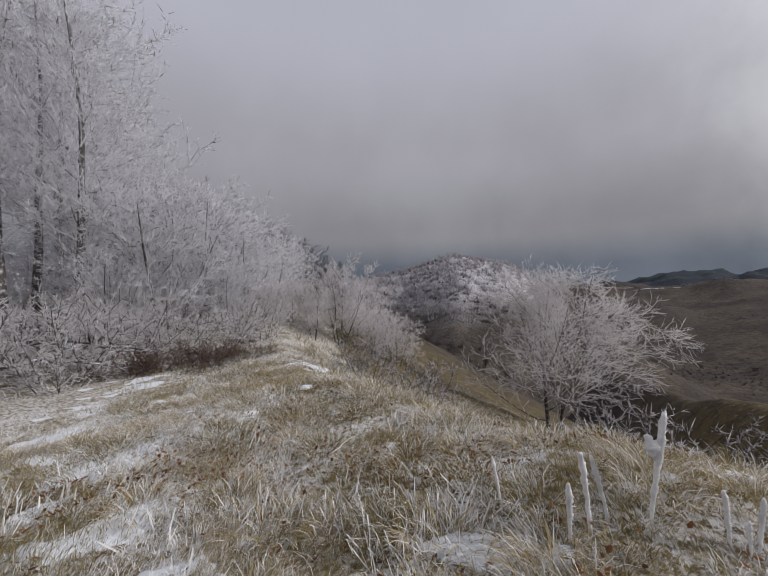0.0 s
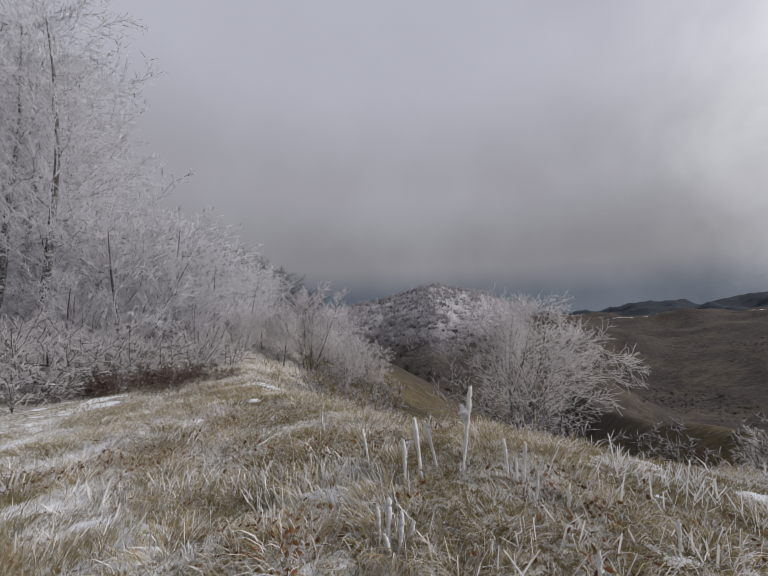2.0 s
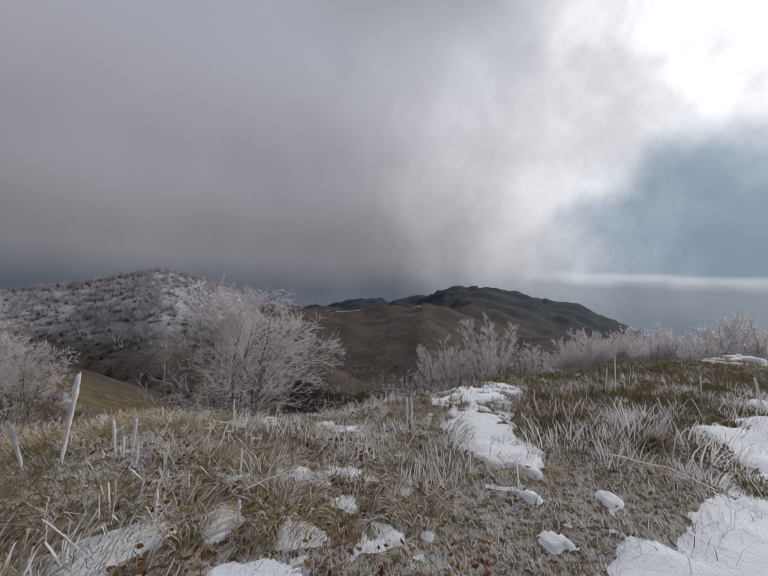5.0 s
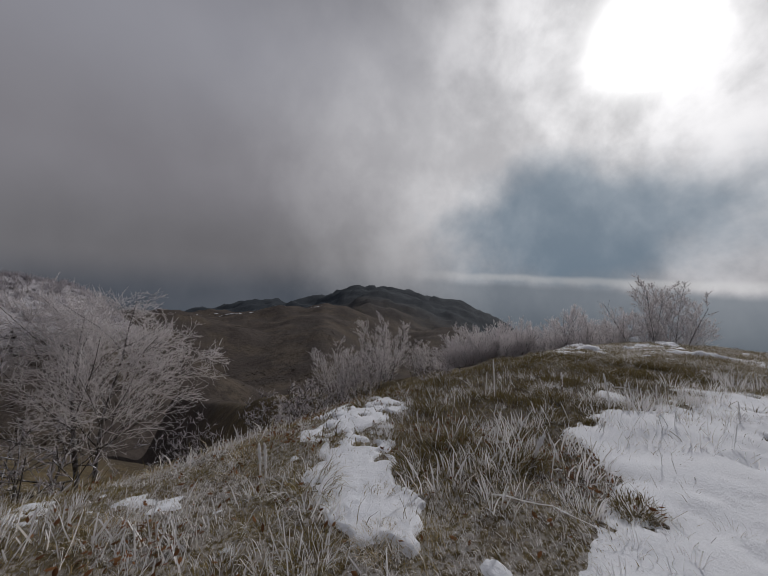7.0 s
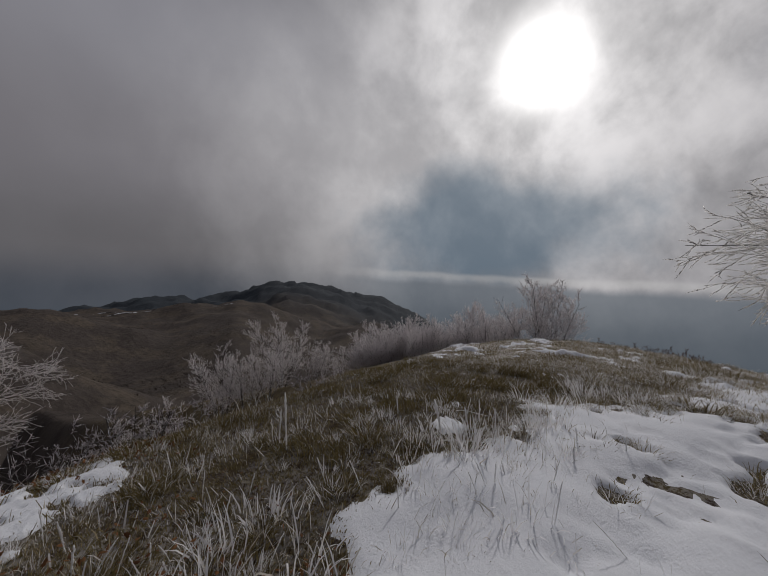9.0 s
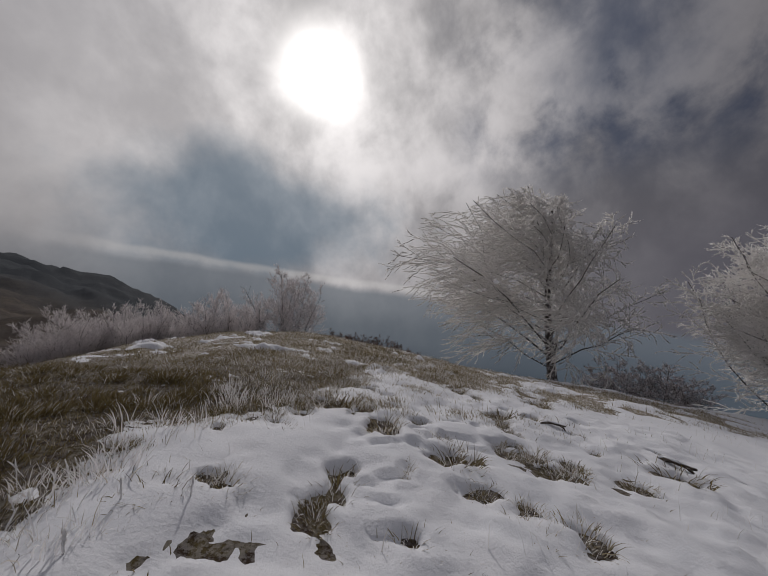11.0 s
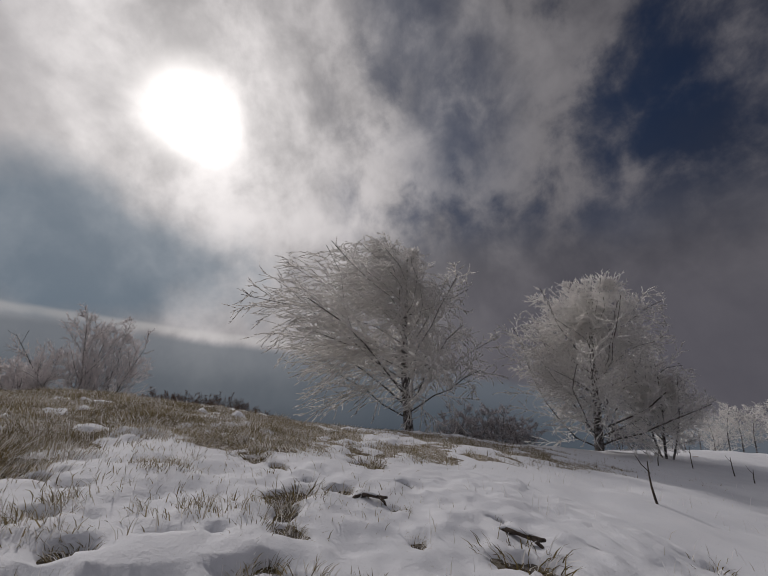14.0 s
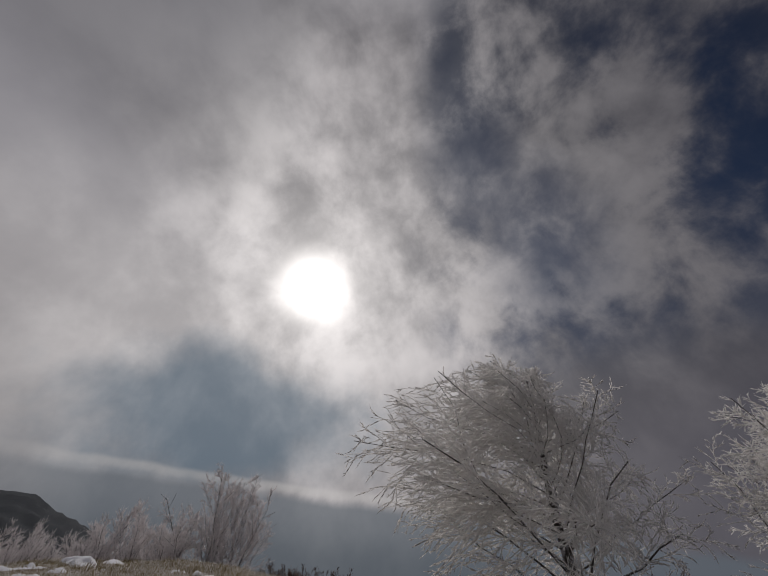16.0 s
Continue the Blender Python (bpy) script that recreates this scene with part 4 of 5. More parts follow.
def snow_at(x, y):
    i, j = np.clip((y + 17) / 0.03 + 0.5, 0, RASTER.shape[0] - 1), np.clip((x + 6) / 0.03 + 0.5, 0, RASTER.shape[1] - 1)
    return RASTER[np.asarray(i).astype(int), np.asarray(j).astype(int)]


LINE = [(0.2, -0.4), (1.0, -0.8), (1.5, -1.1), (2.2, -0.65), (3.2, -0.65), (4.6, -1.4), (5.7, -2.5), (6.7, -3.2)]


def from_path(x, y):
    best = np.full(np.shape(x), 1e9)
    for (ax, ay), (bx, by) in zip(LINE, LINE[1:]):
        dx, dy = bx - ax, by - ay
        t = np.clip(((x - ax) * dx + (y - ay) * dy) / (dx * dx + dy * dy), 0, 1)
        best = np.minimum(best, np.hypot(x - ax - t * dx, y - ay - t * dy))
    return best


def scatter(rng, count, x0, x1, y0, y1, want):
    """Places in a box, kept with the chance want(x, y)."""
    x, y = rng.uniform(x0, x1, count), rng.uniform(y0, y1, count)
    keep = rng.rand(count) < want(x, y)
    return x[keep], y[keep]


def blades(name, rng, x, y, length, width, lean, material, label, flow=None, base=0.0, stub=False):
    """Bent ribbons of grass, each with a point."""
    n = len(x)
    z = height(x, y) - 0.012 + base
    flow = (rough(x, y, 1.3, 2, 91) * 3.0 if flow is None else flow) + rng.normal(0, 1.3, n)
    le = length * rng.uniform(0.55, 1.35, n)
    ln = np.clip(lean + rng.normal(0, 0.25, n), 0.05, 1.45)
    hx, hy = np.cos(flow), np.sin(flow)
    p = np.stack([x, y, z], 1)
    d1 = np.stack([hx * np.sin(ln * 0.6), hy * np.sin(ln * 0.6), np.cos(ln * 0.6)], 1)
    bend = np.clip(ln * 1.35, 0, 1.62)
    d2 = np.stack([hx * np.sin(bend), hy * np.sin(bend), np.cos(bend)], 1)
    mid = p + d1 * (le * 0.55)[:, None]
    tip = mid + d2 * (le * 0.5)[:, None]
    spin = rng.uniform(0, math.pi, n)
    side = np.stack([np.cos(spin), np.sin(spin), np.zeros(n)], 1) * (width * rng.uniform(0.6, 1.4, n) / 2)[:, None]
    if stub:
        top = p + (d1 + d2) * (le * 0.5)[:, None]
        quad = np.stack([p - side, p + side, top + side * 0.6, top - side * 0.6], 1).reshape(-1, 3)
        me = mesh_of(name, quad, np.arange(n * 4).reshape(-1, 4), True)
        me.materials.append(material)
        return tagged(new(name, me), label, "grass", kind="stuff")
    verts = np.stack([p - side, p + side, mid + side * 0.8, mid - side * 0.8, tip], 1).reshape(-1, 3)
    i = (np.arange(n) * 5)[:, None]
    faces = np.concatenate([i + [0, 1, 2], i + [0, 2, 3], i + [3, 2, 4]], 0)
    me = mesh_of(name, verts, faces, True)
    me.materials.append(material)
    return tagged(new(name, me), label, "grass", kind="stuff")


rng = np.random.RandomState(5)
bare = lambda x, y: np.where(snow_at(x, y) > 0.016, 0.07, 1.0)
brow = lambda x, y: np.clip(1.3 - past_edge(x, y) / 2.5, 0, 1)
close = lambda x, y: np.clip(2.6 / (from_path(x, y) + 0.5), 0.05, 1)**1.3
clump = lambda x, y, seed, lo, hi: sstep(rough(x, y, 0.55, 2, seed), lo, hi)
west = lambda x, y: sstep(5.4 - x, 0, 1.6)
short = lambda x: 1 - 0.5 * sstep(x, 0.8, 2.4)

tufted = lambda x, y: sstep(rough(x, y, 0.6, 3, 7), -0.22, 0.20)
x, y = scatter(rng, 400000, -4.5, 6, -1.2, 4.8, lambda x, y: bare(x, y) * brow(x, y) * close(x, y) * west(x, y) * (0.22 + 0.78 * tufted(x, y)))
blades("olive_grass", rng, x, y, 0.085 * short(x), 0.0026, 0.95, OLIVE, "matted olive and brown grass dusted with frost")
x, y = scatter(rng, 420000, -4.5, 6, -1.2, 4.8, lambda x, y: bare(x, y) * brow(x, y) * close(x, y) * west(x, y) * tufted(x, y) * (1 - 0.5 * sstep(x, 1.8, 3.0)) * clump(x, y, 17, 0.0, 0.5))
blades("straw_grass", rng, x, y, 0.12 * short(x), 0.0024, 1.0, STRAW, "dry straw-coloured grass bent over and frosted")
x, y = scatter(rng, 620000, -4.5, 7.5, -1.4, 4.8, lambda x, y: np.where(snow_at(x, y) > 0.028, 0.16 + 0.24 * sstep(-x, -3.5, -1.5), 1.0) * brow(x, y) * close(x, y) * west(x, y) * (1 - 0.80 * tufted(x, y)) * (1 - 0.45 * sstep(-x, -1.8, 0.2)) * (1 - 0.55 * sstep(x, 1.6, 2.8)) * np.maximum(0.10 + 0.80 * clump(x, y, 29, -0.1, 0.4), np.exp(-(snow_at(x, y) / 0.016)**2)))
blades("rime_grass", rng, x, y, 0.042, 0.0034, 0.75, WHITE_BLADE, "short stiff grass thick with white rime")
x, y = scatter(rng, 26000, -3.0, 7.2, -0.8, 3.0, lambda x, y: np.where(snow_at(x, y) > 0.02, 0.15, 1.0) * brow(x, y) * close(x, y) * (1 - 0.8 * sstep(x, 2.4, 3.4)) * clump(x, y, 49, 0.0, 0.6))
blades("rime_stems", rng, x, y, 0.11, 0.0075, 0.55, WHITE_BLADE, "stiff dead stems furred with rime", None, 0.0, True)
far_brow = lambda x, y: np.clip(1.6 - past_edge(x, y) / 2.0, 0, 1) * sstep(from_path(x, y), 2.6, 3.6)
x, y = scatter(rng, 60000, -5.5, 2.2, 2.6, 9, lambda x, y: bare(x, y) * far_brow(x, y) * (1 - 0.85 * np.exp(-((x + 0.6 + 0.5 * (y - 1.0)) / 0.7)**2)) * (0.2 + 0.75 * clump(x, y, 23, -0.2, 0.5)))
blades("brow_grass", rng, x, y, 0.11, 0.005, 0.9, BANK, "pale dry grass along the top of the brow")
streak = lambda x, y: np.clip(np.exp(-((y - 1.55 + 0.12 * (x + 2)) / 0.75)**2) * sstep(-x, 0.7, 1.5) + np.exp(-((x + 1.1) / 0.45)**2) * sstep(-y, -1.6, -1.0), 0, 1)
x, y = scatter(rng, 120000, -5, 0.2, 0.1, 4.5, lambda x, y: streak(x, y) * brow(x, y) * (0.3 + 0.7 * clump(x, y, 35, -0.2, 0.4)))
blades("frosted_turf", rng, x, y, 0.05, 0.004, 0.8, WHITE_BLADE, "turf white with frost where the wind strikes the ridge", None, 0.5 * np.maximum(0, snow_at(x, y)))
x, y = scatter(rng, 150000, -16, 7, 2.4, 24, lambda x, y: sstep(past_edge(x, y), 0.2, 0.9) * np.clip(5 / (past_edge(x, y) + 2), 0.2, 1) * (0.15 + 0.85 * sstep(rough(x, y, 1.4, 3, 36), -0.1, 0.6)))
blades("valley_grass", rng, x, y, 0.20, 0.014, 0.95, BANK, "coarse dead grass on the steep valley side")
crest = lambda x, y: np.clip((y - np.interp(x, *SOUTH) + 0.5) / 0.8, 0, 1) * brow(x, y)
x, y = scatter(rng, 1000000, 3.2, 24, -5, 4.5, lambda x, y: bare(x, y) * crest(x, y) * np.clip(2.6 / (from_path(x, y) + 0.6), 0.12, 1)**1.2 * (1 - 0.6 * sstep(x, 8.5, 10.5)) * sstep(x, 3.0, 5.5))
blades("heath", rng, x, y, 0.05 * (0.7 + 1.1 * clump(x, y, 45, 0.0, 0.7)), 0.0062, 0.7, HEATH, "low brown-green heath along the crest", stub=True)
x, y = scatter(rng, 230000, 3.0, 22, -6, 3.5, lambda x, y: np.maximum(bare(x, y), 0.04) * (0.25 + crest(x, y)) * (0.6 + 0.4 * sstep(x, 9, 12)) * np.clip(5 / (from_path(x, y) + 1.0), 0.25, 1) * (0.15 + 0.85 * clump(x, y, 41, 0.0, 0.6)))
blades("frosted_heath", rng, x, y, 0.065, 0.0055, 0.7, BANK, "heath tips white with rime")


x, y = scatter(rng, 36000, 2.8, 11, -3, 1, lambda x, y: np.exp(-((np.interp(x, *SOUTH) - y + 0.05) / 0.40)**2) * (0.10 + 0.90 * clump(x, y, 87, 0.0, 0.6)))
blades("edge_grass", rng, x, y, 0.12, 0.0034, 0.8, BANK, "frosted grass along the edge of the snow", None, 0.5 * np.maximum(0, snow_at(x, y)))


def clump_mesh(seed, count, spread, length, lean, width):
    """One tussock of bent blades, growing from the origin."""
    r = np.random.RandomState(seed)
    a, d = r.uniform(0, 6.283, count), spread * np.sqrt(r.rand(count))
    x, y = d * np.cos(a), d * np.sin(a) * 0.75
    out = np.arctan2(y, x) + r.normal(0, 0.7, count)
    le = length * r.uniform(0.45, 1.3, count)
    ln = np.clip(lean + d / spread * 0.45 + r.normal(0, 0.2, count), 0.05, 1.5)
    p = np.stack([x, y, np.full(count, -0.02)], 1)
    h = np.stack([np.cos(out), np.sin(out)], 1)
    pts = [p]
    for k, share in ((0.45, 0.4), (0.95, 0.35), (1.45, 0.3)):
        t = np.clip(ln * k, 0, 1.9)
        pts.append(pts[-1] + np.stack([h[:, 0] * np.sin(t), h[:, 1] * np.sin(t), np.cos(t)], 1) * (le * share)[:, None])
    spin = r.uniform(0, math.pi, count)
    side = np.stack([np.cos(spin), np.sin(spin), np.zeros(count)], 1) * (width * r.uniform(0.6, 1.3, count) / 2)[:, None]
    verts = np.stack([q + s * side * w for q, w in zip(pts, (1, 0.9, 0.7, 0.15)) for s in (-1, 1)], 1).reshape(-1, 3)
    i = (np.arange(count) * 8)[:, None]
    return mesh_of("tussock", verts, np.concatenate([i + [0, 1, 3, 2], i + [2, 3, 5, 4], i + [4, 5, 7, 6]], 0), True)


def tussock(name, seed, count, spread, length, lean, width, materials, label, group, places):
    """A tussock of two kinds of blade, copied to (x, y, turn, size)."""
    ob = new(name)
    for j, m in enumerate(materials):
        part("grass_clump" if j == 0 else "rimed_clump", clump_mesh(seed + j, count // (1 + j), spread, length, lean, width), m, ob)["kind"] = "stuff"
    tagged(ob, label, "grass", group)
    x, y, turn, size = places[0]
    set_at(ob, x, y, turn, size, 0.0)
    for x, y, turn, size in places[1:]:
        c = copy_thing(ob, pose(x, y, ground(x, y), 0, 0, turn))
        c.scale = (size, size, size)


for v in range(4):
    spots = [(px, py, (i * 77) % 360, size / 0.2) for i, (px, py, size) in enumerate(TUFTS) if i % 4 == v]
    tussock("grass_tuft", 700 + 10 * v, 110, 0.15, 0.09, 0.6, 0.005, (BANK if v % 2 else HEATH, WHITE_BLADE), "tuft of grass breaking through the snow", "tufts in the snow", spots)
more = random.Random(21)
spots = []
while len(spots) < 90:
    px, py = more.uniform(3.6, 9.5), more.uniform(-0.5, 2.4)
    if past_edge(np.array(px), np.array(py)) < 0.1 and snow_at(np.array(px), np.array(py)) < 0.0:
        spots.append((px, py, more.uniform(0, 360), more.uniform(0.5, 1.3)))
tussock("heather", 800, 260, 0.17, 0.085, 0.55, 0.006, (HEATH, BANK), "low brown heather clump with frosted tips", "heather on the crest", spots)
spots = [(more.gauss(6.0, 0.55), more.gauss(-0.28, 0.22), more.uniform(0, 360), more.uniform(0.4, 0.95)) for i in range(30)] + [(more.gauss(4.1, 0.4), more.gauss(0.0, 0.35), more.uniform(0, 360), more.uniform(0.5, 1.0)) for i in range(16)]
spots += [(more.gauss(0.65, 0.35), more.gauss(1.0, 0.25), more.uniform(0, 360), more.uniform(0.5, 0.9)) for i in range(7)] + [(more.uniform(1.5, 3.5), more.uniform(0.2, 1.6), more.uniform(0, 360), more.uniform(0.4, 0.8)) for i in range(20)]
spots += [(more.uniform(3.2, 7.2), more.uniform(0.3, 2.2), more.uniform(0, 360), more.uniform(0.4, 0.9)) for i in range(70)] + [(more.uniform(-1.5, 3.0), more.uniform(0.4, 2.0), more.uniform(0, 360), more.uniform(0.4, 0.8)) for i in range(50)]
for i in range(80):
    px = more.uniform(3.4, 9.5)
    spots.append((px, float(np.interp(px, *SOUTH)) + more.gauss(0.05, 0.35), more.uniform(0, 360), more.uniform(0.7, 1.8)))
tussock("frosted_clump", 820, 30, 0.10, 0.12, 0.28, 0.006, (WHITE_BLADE,), "clump of stiff stems white with rime", "frosted clumps", spots)
more = random.Random(9)
for v, (m, label) in enumerate(((STRAW, "tussock of pale straw grass touched with frost"), (STRAW, "tussock of pale straw grass touched with frost"), (OLIVE, "tussock of green-brown grass bent over"))):
    spots = []
    while len(spots) < 60:
        px, py = more.uniform(-3.5, 3.2), more.uniform(0.3, 4)
        if past_edge(np.array(px), np.array(py)) < 0.2 and snow_at(np.array(px), np.array(py)) < 0.01:
            spots.append((px, py, more.uniform(0, 360), more.uniform(0.6, 1.35)))
    tussock("grass_tussock", 760 + 10 * v, 220, 0.17, 0.125, 0.95, 0.0036, (m, WHITE_BLADE), label, "tussocks on the ridge", spots)
band = lambda x, y: np.exp(-((np.interp(x, *SOUTH) - 0.9 - y) / 1.5)**2)
x, y = scatter(rng, 420000, 8.5, 24, -8.5, 1, lambda x, y: band(x, y) * (0.10 + 0.90 * sstep(rough(x, y, 0.45, 3, 67), 0.0, 0.5)) * np.clip(6 / (from_path(x, y) + 1), 0.25, 1))
blades("bank_grass", rng, x, y, 0.085, 0.0055, 0.8, BANK, "pale frosted grass poking through the snow bank", None, np.maximum(0, snow_at(x, y)))
x, y = scatter(rng, 300000, 10, 24, -16, 0.5, lambda x, y: np.where(snow_at(x, y) > 0.02, 0.05, 1.0) * sstep(x, 10.0, 11.5) * np.clip(6 / (from_path(x, y) + 1), 0.2, 1) * (0.2 + 0.8 * clump(x, y, 58, -0.2, 0.5)))
blades("slope_grass", rng, x, y, 0.10, 0.0075, 0.75, BANK, "tawny frosted grass on the slope under the trees")
x, y = scatter(rng, 50000, 5, 30, -16, 2, lambda x, y: np.where(snow_at(x, y) > 0.0, 0.35, 0.1) * clump(x, y, 57, 0.1, 0.9) * np.clip(7 / (from_path(x, y) + 1), 0.25, 1))
blades("snow_grass", rng, x, y, 0.12, 0.006, 0.45, WHITE_BLADE, "single frosted blades standing in the snow", None, np.maximum(0, snow_at(x, y)))


def leaves():
    x, y = scatter(rng, 16000, -2.5, 5, -0.8, 3.2, lambda x, y: (snow_at(x, y) < 0.0) * brow(x, y) * close(x, y) * (0.10 + 0.90 * clump(x, y, 63, 0.15, 0.7)))
    n = len(x)
    z = height(x, y) + rng.uniform(0.015, 0.065, n)
    c = np.stack([x, y, z], 1)
    u = rng.normal(0, 1, (n, 3)) * [1, 1, 0.5]
    u /= np.linalg.norm(u, axis=1, keepdims=True)
    v = np.cross(u, rng.normal(0, 0.35, (n, 3)) + [0, 0, 1])
    v /= np.linalg.norm(v, axis=1, keepdims=True)
    up = np.cross(u, v)
    s = rng.uniform(0.009, 0.018, n)[:, None]
    verts = np.stack([c - u * s, c - u * s * 0.4 - v * s * 0.5 + up * s * 0.25, c + u * s * 0.4 - v * s * 0.5 + up * s * 0.3, c + u * s * 1.2 + up * s * 0.3, c + u * s * 0.4 + v * s * 0.5 + up * s * 0.3, c - u * s * 0.4 + v * s * 0.5 + up * s * 0.25, c], 1).reshape(-1, 3)
    i = (np.arange(n) * 7)[:, None]
    me = mesh_of("fallen_leaves", verts, np.concatenate([i + [a, b, 6] for a, b in ((0, 1), (1, 2), (2, 3), (3, 4), (4, 5), (5, 0))], 0), True)
    me.materials.append(LEAF)
    tagged(new("fallen_leaves", me), "brown fallen beech leaves caught in the grass", "leaves", kind="stuff")


leaves()


# ---- small things ----
def tube_mesh(name, pts, radii, sides=7, lump=0.0, seed=0):
    """A closed tube through the points, with a rough skin."""
    r = random.Random(seed)
    bm = bmesh.new()
    rings = []
    for i, (p, rad) in enumerate(zip(pts, radii)):
        a, b = Vector(pts[max(0, i - 1)]), Vector(pts[min(len(pts) - 1, i + 1)])
        along = (b - a).normalized()
        u = along.cross(Vector((0.3, 0.9, 0.2))).normalized()
        v = along.cross(u)
        rings.append([bm.verts.new(Vector(p) + (u * math.cos(6.2832 * s / sides) + v * math.sin(6.2832 * s / sides)) * rad * (1 + r.uniform(-lump, lump))) for s in range(sides)])
    for a, b in zip(rings, rings[1:]):
        for s in range(sides):
            bm.faces.new((a[s], a[(s + 1) % sides], b[(s + 1) % sides], b[s]))
    bm.faces.new(rings[0][::-1])
    bm.faces.new(rings[-1])
    for f in bm.faces:
        f.smooth = True
    me = bpy.data.meshes.new(name)
    bm.to_mesh(me)
    bm.free()
    return me


def stalk(x, y, tall, lean_x, lean_y, thick, seed, hook=False):
    """A dead stem with a thick coat of rime, some with a second prong."""
    r = random.Random(seed)
    n = 24
    pts, radii = [], []
    for i in range(n):
        t = i / (n - 1)
        bow = 0.72 * t + 0.28 * t * t
        pts.append((lean_x * bow * tall + r.uniform(-1, 1) * 0.0016, lean_y * bow * tall + r.uniform(-1, 1) * 0.0016, -0.03 + t * (tall + 0.03)))
        radii.append(thick * (0.35 + 0.75 * t) * (1 - 0.55 * max(0, t - 0.85) / 0.15) * r.uniform(0.85, 1.15))
    ob = new("frosted_stalk")
    ob.matrix_basis = pose(x, y, ground(x, y))
    part("stem", tube_mesh("stem", pts, radii, 8, 0.26, seed), STALK, ob)
    g = np.random.RandomState(seed)
    k = g.randint(6, n, 70)
    foot = np.array(pts)[k] + g.normal(0, 0.002, (70, 3))
    v, f = spikes(foot, foot + (g.normal(0, 0.6, (70, 3)) + [0.9, -0.4, 0.5]) * (np.array(radii)[k] * 0.75)[:, None], np.array(radii)[k] * 0.7)
    part("rime", mesh_of("rime", v, f, True), STALK, ob, "feathers of rime on the windward side")
    if hook:
        top = Vector(pts[14])
        prong = [top + Vector((-0.035 * t, 0.01 * t, 0.11 * t - 0.02 * t * t)) for t in [i / 12 for i in range(13)]]
        part("prong", tube_mesh("prong", prong, [thick * (0.7 + 0.9 * math.sin(3 * i / 12)) * r.uniform(0.7, 1.25) for i in range(13)], 8, 0.42, seed + 1), STALK, ob)
    return tagged(ob, "dead plant stalk thickly coated in white rime", "stalk", "frosted stalks")


STALKS = [(0.72, 1.20, 0.45, 0.12, 0.02, 0.015, True), (0.51, 1.13, 0.32, -0.11, -0.03, 0.013, False), (0.59, 1.20, 0.27, -0.26, -0.06, 0.011, False),
          (0.43, 1.08, 0.23, -0.02, -0.01, 0.012, False), (0.18, 1.23, 0.25, -0.16, -0.07, 0.008, False), (0.95, 1.18, 0.19, -0.10, -0.01, 0.009, False),
          (1.02, 1.17, 0.19, 0.08, 0.00, 0.009, False), (0.99, 1.15, 0.12, -0.03, -0.00, 0.006, False), (0.46, 0.66, 0.21, 0.03, 0.01, 0.014, False),
          (0.51, 0.67, 0.15, 0.05, 0.02, 0.012, False), (0.42, 0.69, 0.15, -0.08, -0.03, 0.01, False), (0.52, 0.70, 0.09, 0.46, 0.15, 0.009, False),
          (0.49, 0.64, 0.09, -0.39, -0.15, 0.009, False), (1.55, 0.93, 0.13, 0.03, -0.01, 0.007, False), (1.53, 0.55, 0.11, 0.03, -0.01, 0.008, False),
          (0.43, 0.21, 0.11, -0.05, -0.03, 0.012, False), (1.21, 0.67, 0.13, 0.05, -0.00, 0.008, False), (1.06, 1.04, 0.13, 0.11, -0.00, 0.006, False),
          (-0.42, 1.50, 0.09, 0.34, 0.21, 0.006, False), (6.34, 0.43, 0.32, -0.13, 0.12, 0.012, False), (6.49, 0.97, 0.18, -0.03, 0.03, 0.008, False),
          (6.57, 0.28, 0.21, -0.08, 0.09, 0.008, False), (6.47, -0.55, 0.14, -0.00, 0.00, 0.008, False), (6.90, -0.86, 0.17, 0.02, -0.08, 0.006, False),
          (6.83, -0.54, 0.15, -0.01, 0.02, 0.006, False), (6.70, 0.08, 0.18, 0.02, -0.02, 0.008, False), (6.89, 0.31, 0.12, 0.17, -0.22, 0.006, False),
          (2.85, 1.44, 0.22, -0.04, 0.01, 0.01, False), (2.87, 1.40, 0.22, -0.04, 0.01, 0.009, False), (5.35, 1.25, 0.42, -0.00, 0.00, 0.008, False),
          (5.39, 1.39, 0.27, 0.05, -0.08, 0.007, False), (4.22, 0.35, 0.19, 0.20, -0.41, 0.016, False)]
for i, (x, y, tall, lx, ly, thick, hook) in enumerate(STALKS):
    stalk(x, y, tall, lx, ly, thick, 300 + i, hook)


more = random.Random(31)
for i in range(165):
    x, y = (more.gauss(6.2, 0.55), more.gauss(0.0, 0.35)) if i < 80 else (more.gauss(4.1, 0.45), more.gauss(0.7, 0.35)) if i < 125 else (more.uniform(0.2, 2.6), more.uniform(0.5, 1.5)) if i < 140 else (more.gauss(12.6, 1.2), more.gauss(-2.2, 0.6))
    stalk(x, y, more.uniform(0.07, 0.2), more.gauss(0, 0.35), more.gauss(0, 0.35), more.uniform(0.002, 0.0042), 800 + i)


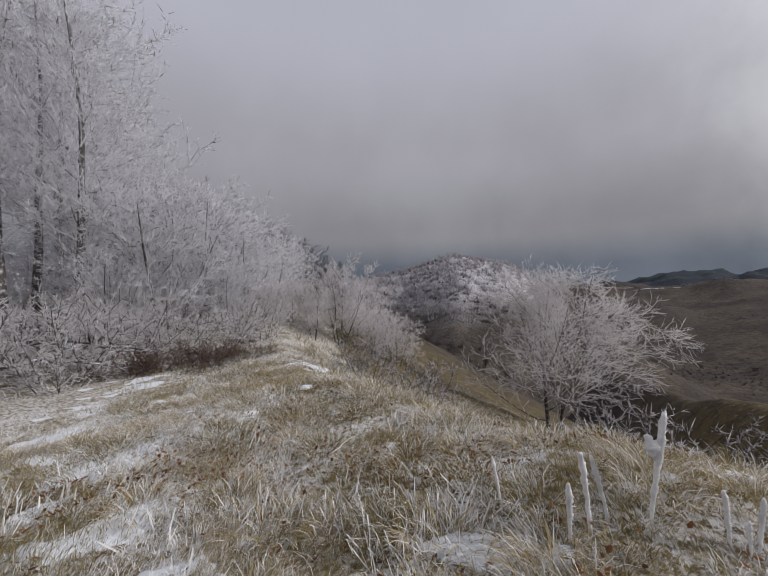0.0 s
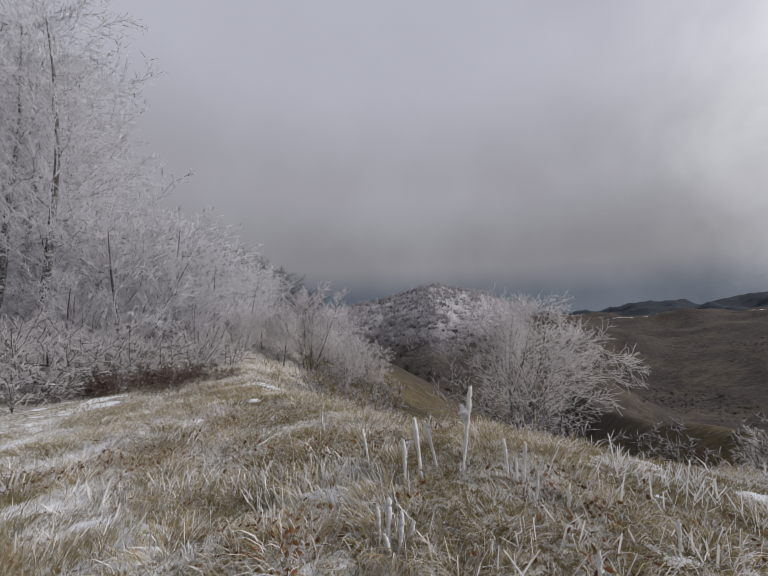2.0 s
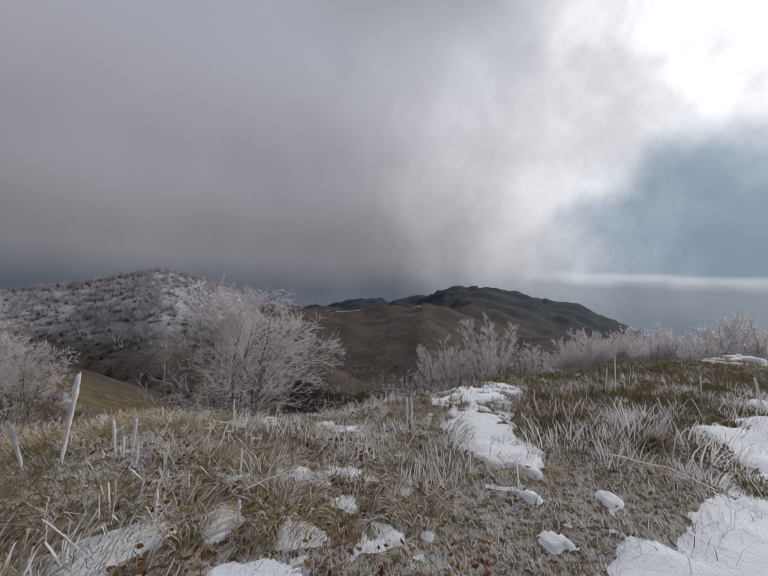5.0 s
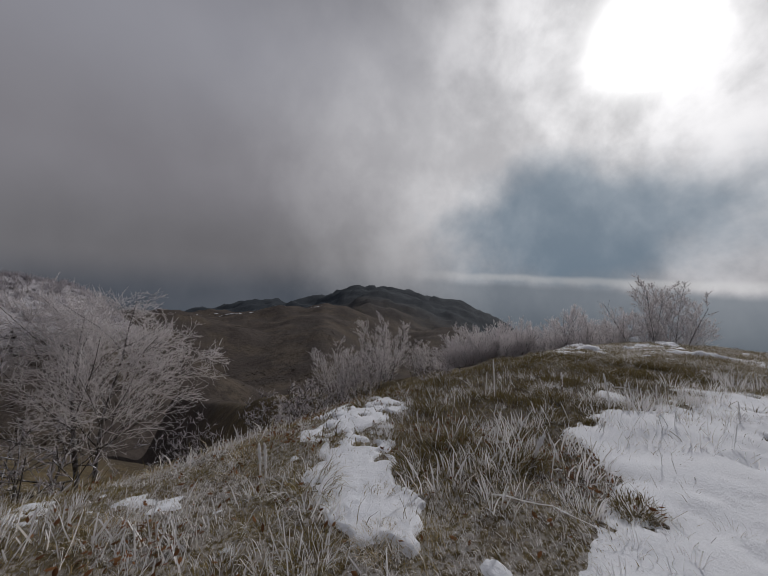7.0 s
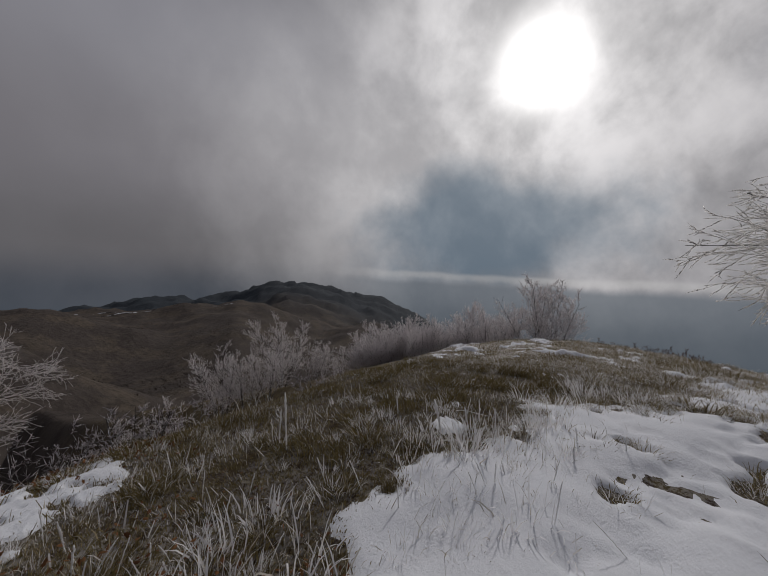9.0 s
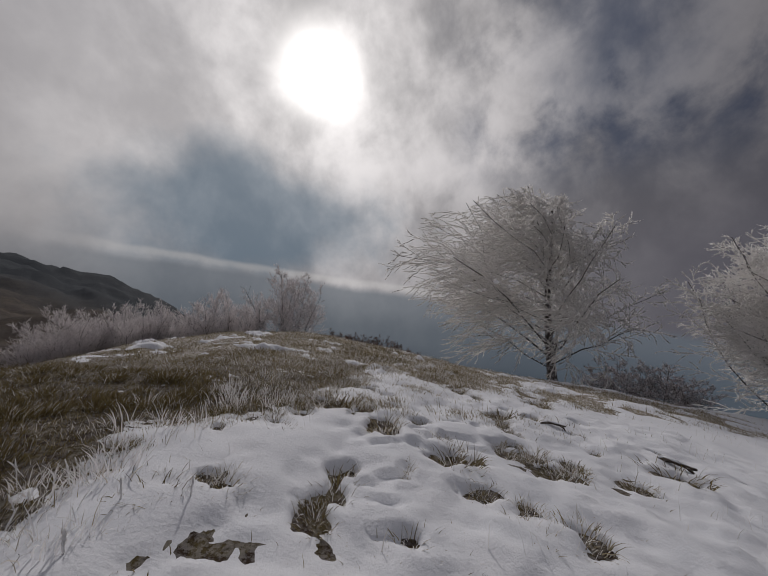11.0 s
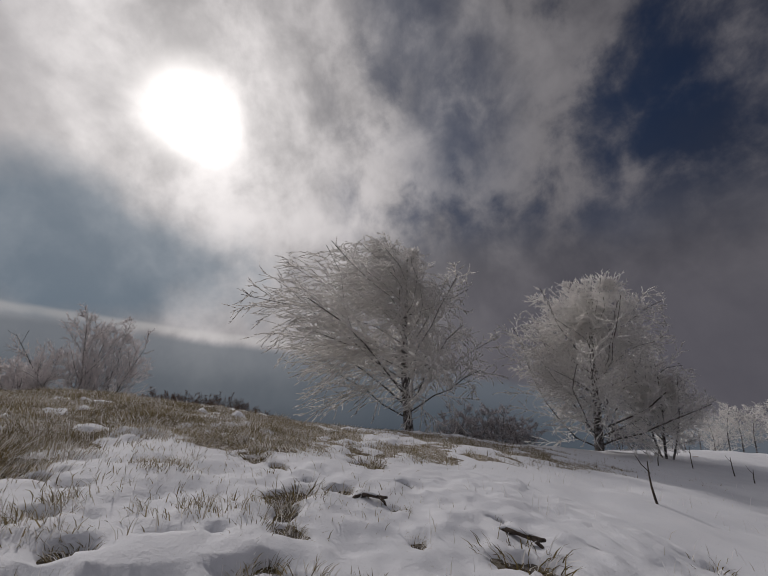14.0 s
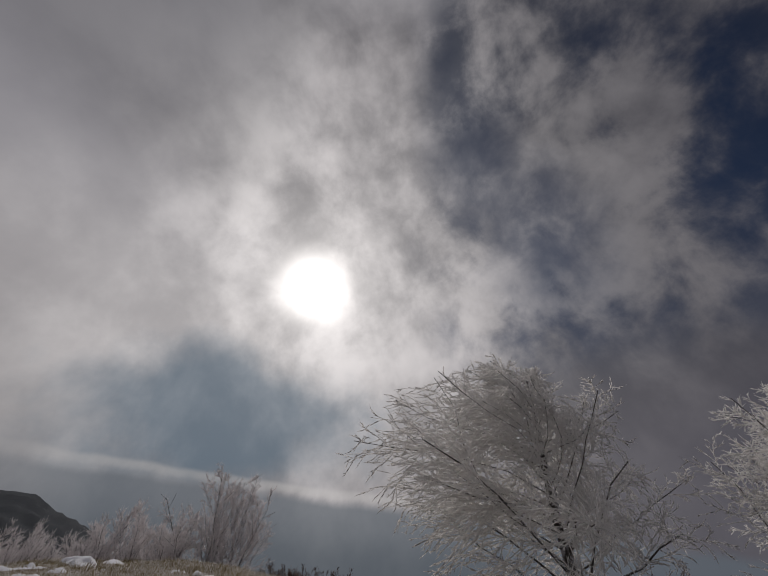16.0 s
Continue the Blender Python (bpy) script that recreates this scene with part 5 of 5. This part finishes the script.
def twig_on_ground(x, y, length, turn, thick, seed):
    """A fallen twig, white with rime, lying across the grass."""
    r = random.Random(seed)
    c, s = math.cos(radians(turn)), math.sin(radians(turn))
    pts = []
    for i in range(8):
        t = i / 7
        px, py = x + c * length * (t - 0.5) + r.uniform(-0.01, 0.01), y + s * length * (t - 0.5) + r.uniform(-0.01, 0.01)
        pts.append((px, py, ground(px, py) + 0.05 + 0.015 * math.sin(t * 3)))
    ob = new("fallen_twig", tube_mesh("fallen_twig", pts, [thick * 0.75 * (1.1 - 0.6 * i / 7) for i in range(8)], 6, 0.35, seed))
    ob.data.materials.append(STALK)
    return tagged(ob, "fallen twig white with rime on the grass", "twig", "fallen twigs")


for i, row in enumerate([(0.11, 0.36, 0.36, 3, 0.0045), (3.67, 0.03, 0.5, -75, 0.0045), (1.69, 0.77, 0.3, 19, 0.0045), (-0.90, 1.74, 0.25, 78, 0.0045), (6.19, 0.17, 0.35, -65, 0.0045), (6.90, 0.36, 0.3, -82, 0.0045)]):
    twig_on_ground(*row, 400 + i)


def log(x, y, turn, size):
    """A dark weathered branch that arches out of the snow."""
    ob = new("driftwood")
    ob.matrix_basis = pose(x, y, ground(x, y) + 0.02, 0, 0, turn)
    pts = [(-0.36 + 0.72 * t, 0.05 * math.sin(t * 7), 0.03 + 0.13 * math.sin(min(1, t * 1.15) * 2.6)) for t in [i / 10 for i in range(11)]]
    part("stem", tube_mesh("stem", pts, [0.03, 0.045, 0.05, 0.055, 0.05, 0.05, 0.045, 0.045, 0.04, 0.035, 0.02], 8, 0.3, 5), DEADWOOD, ob)
    part("fork", tube_mesh("fork", [(0.1, 0.02, 0.15), (0.2, -0.06, 0.13), (0.3, -0.1, 0.06), (0.34, -0.12, -0.03)], [0.035, 0.03, 0.025, 0.02], 7, 0.3, 6), DEADWOOD, ob)
    part("snow_cap", tube_mesh("snow_cap", [(-0.3 + 0.5 * t, 0.05 * math.sin((0.08 + 0.7 * t) * 7), 0.075 + 0.125 * math.sin(min(1, (0.08 + 0.7 * t) * 1.15) * 2.6)) for t in [i / 8 for i in range(9)]], [0.008, 0.022, 0.028, 0.03, 0.026, 0.03, 0.026, 0.02, 0.006], 8, 0.3, 7), SNOW, ob, "cap of snow")
    ob.scale = (size, size, size * 0.8)
    return tagged(ob, "dark dead branch capped with snow, arching out of the snow", "branch")


log(8.32, -5.21, 224, 0.55)
log(9.10, -4.33, 242, 0.42)


def sapling(x, y, tall, lean_x, seed):
    ob = new("sapling")
    ob.matrix_basis = pose(x, y, ground(x, y))
    pts = [(lean_x * tall * t, 0.05 * math.sin(3 * t), tall * t - 0.05) for t in (0, 0.25, 0.5, 0.75, 1.0)]
    part("stem", tube_mesh("stem", pts, [0.018, 0.016, 0.014, 0.01, 0.006], 6, 0.15, seed), DEADWOOD, ob)
    side = [(pts[3][0], 0, pts[3][2]), (pts[3][0] + 0.06, 0.08, pts[3][2] + 0.1), (pts[3][0] + 0.1, 0.14, pts[3][2] + 0.22)]
    part("branch", tube_mesh("branch", side, [0.007, 0.006, 0.004], 5, 0.15, seed), DEADWOOD, ob)
    return tagged(ob, "bare leaning sapling in the snow field", "sapling", "saplings in the snow")


for i, row in enumerate([(12.6, -17.9, 0.8, 0.05), (9.0, -8.5, 0.6, 0.15), (13.0, -16.6, 0.6, -0.1), (11.8, -18.6, 0.7, 0.1), (10.9, -17.2, 0.5, 0.0)]):
    sapling(*row, 500 + i)


def dead_limb(x, y, length, turn, rise, thick, seed):
    r = random.Random(seed)
    c, s = math.cos(radians(turn)), math.sin(radians(turn))
    pts = []
    for i in range(9):
        t = i / 8
        px, py = x + c * length * t, y + s * length * t + 0.12 * math.sin(3 * t)
        pts.append((px, py, ground(px, py) + 0.08 + rise * math.sin(t * 2.7) + r.uniform(-0.03, 0.03)))
    ob = new("dead_limb")
    part("stem", tube_mesh("stem", pts, [thick * (1 - 0.75 * i / 8) for i in range(9)], 7, 0.15, seed), BARK, ob)
    for j in (3, 5, 6):
        a = Vector(pts[j])
        d = Vector((r.uniform(-0.4, 0.4), r.uniform(-0.4, 0.4), 0.35))
        part("branch", tube_mesh("branch", [a, a + d * 0.5, a + d + Vector((0, 0, 0.05))], [thick * 0.4, thick * 0.3, thick * 0.12], 5, 0.2, seed + j), BARK, ob)
    return tagged(ob, "fallen dark limb dusted with frost in the undergrowth", "branch", "fallen limbs")


for i, row in enumerate([(-7.8, 2.0, 2.6, 50, 0.35, 0.05), (-7.8, 1.5, 2.8, 35, 0.25, 0.04), (-7.0, 1.6, 1.8, 65, 0.3, 0.035), (-8.4, 2.2, 2.6, 30, 0.5, 0.045)]):
    dead_limb(*row, 600 + i)


def track_line(name, r, az0, az1, wide, seed, label):
    """A snowy track along a far crest, laid on the slope."""
    r0 = random.Random(seed)
    azs = np.linspace(az0, az1, 60)
    verts = []
    for i, a in enumerate(azs):
        rr = r * (1 + 0.004 * math.sin(i * 0.3 + seed))
        for e in (-0.5, 0.5):
            q = rr + e * wide
            px, py = q * math.sin(radians(a)), q * math.cos(radians(a))
            verts.append((px, py, ground(px, py) + 1.0))
    faces = np.array([[2 * i, 2 * i + 1, 2 * i + 3, 2 * i + 2] for i in range(len(azs) - 1)])
    me = mesh_of(name, np.array(verts), faces)
    me.materials.append(SNOW)
    tagged(new(name, me), label, "track", kind="structure")


track_line("far_track", 925, 12, 32, 5, 1, "thin snowy track along the far brown ridge")
track_line("far_track", 880, 15, 21, 4, 2, "thin snowy track below the far ridge")
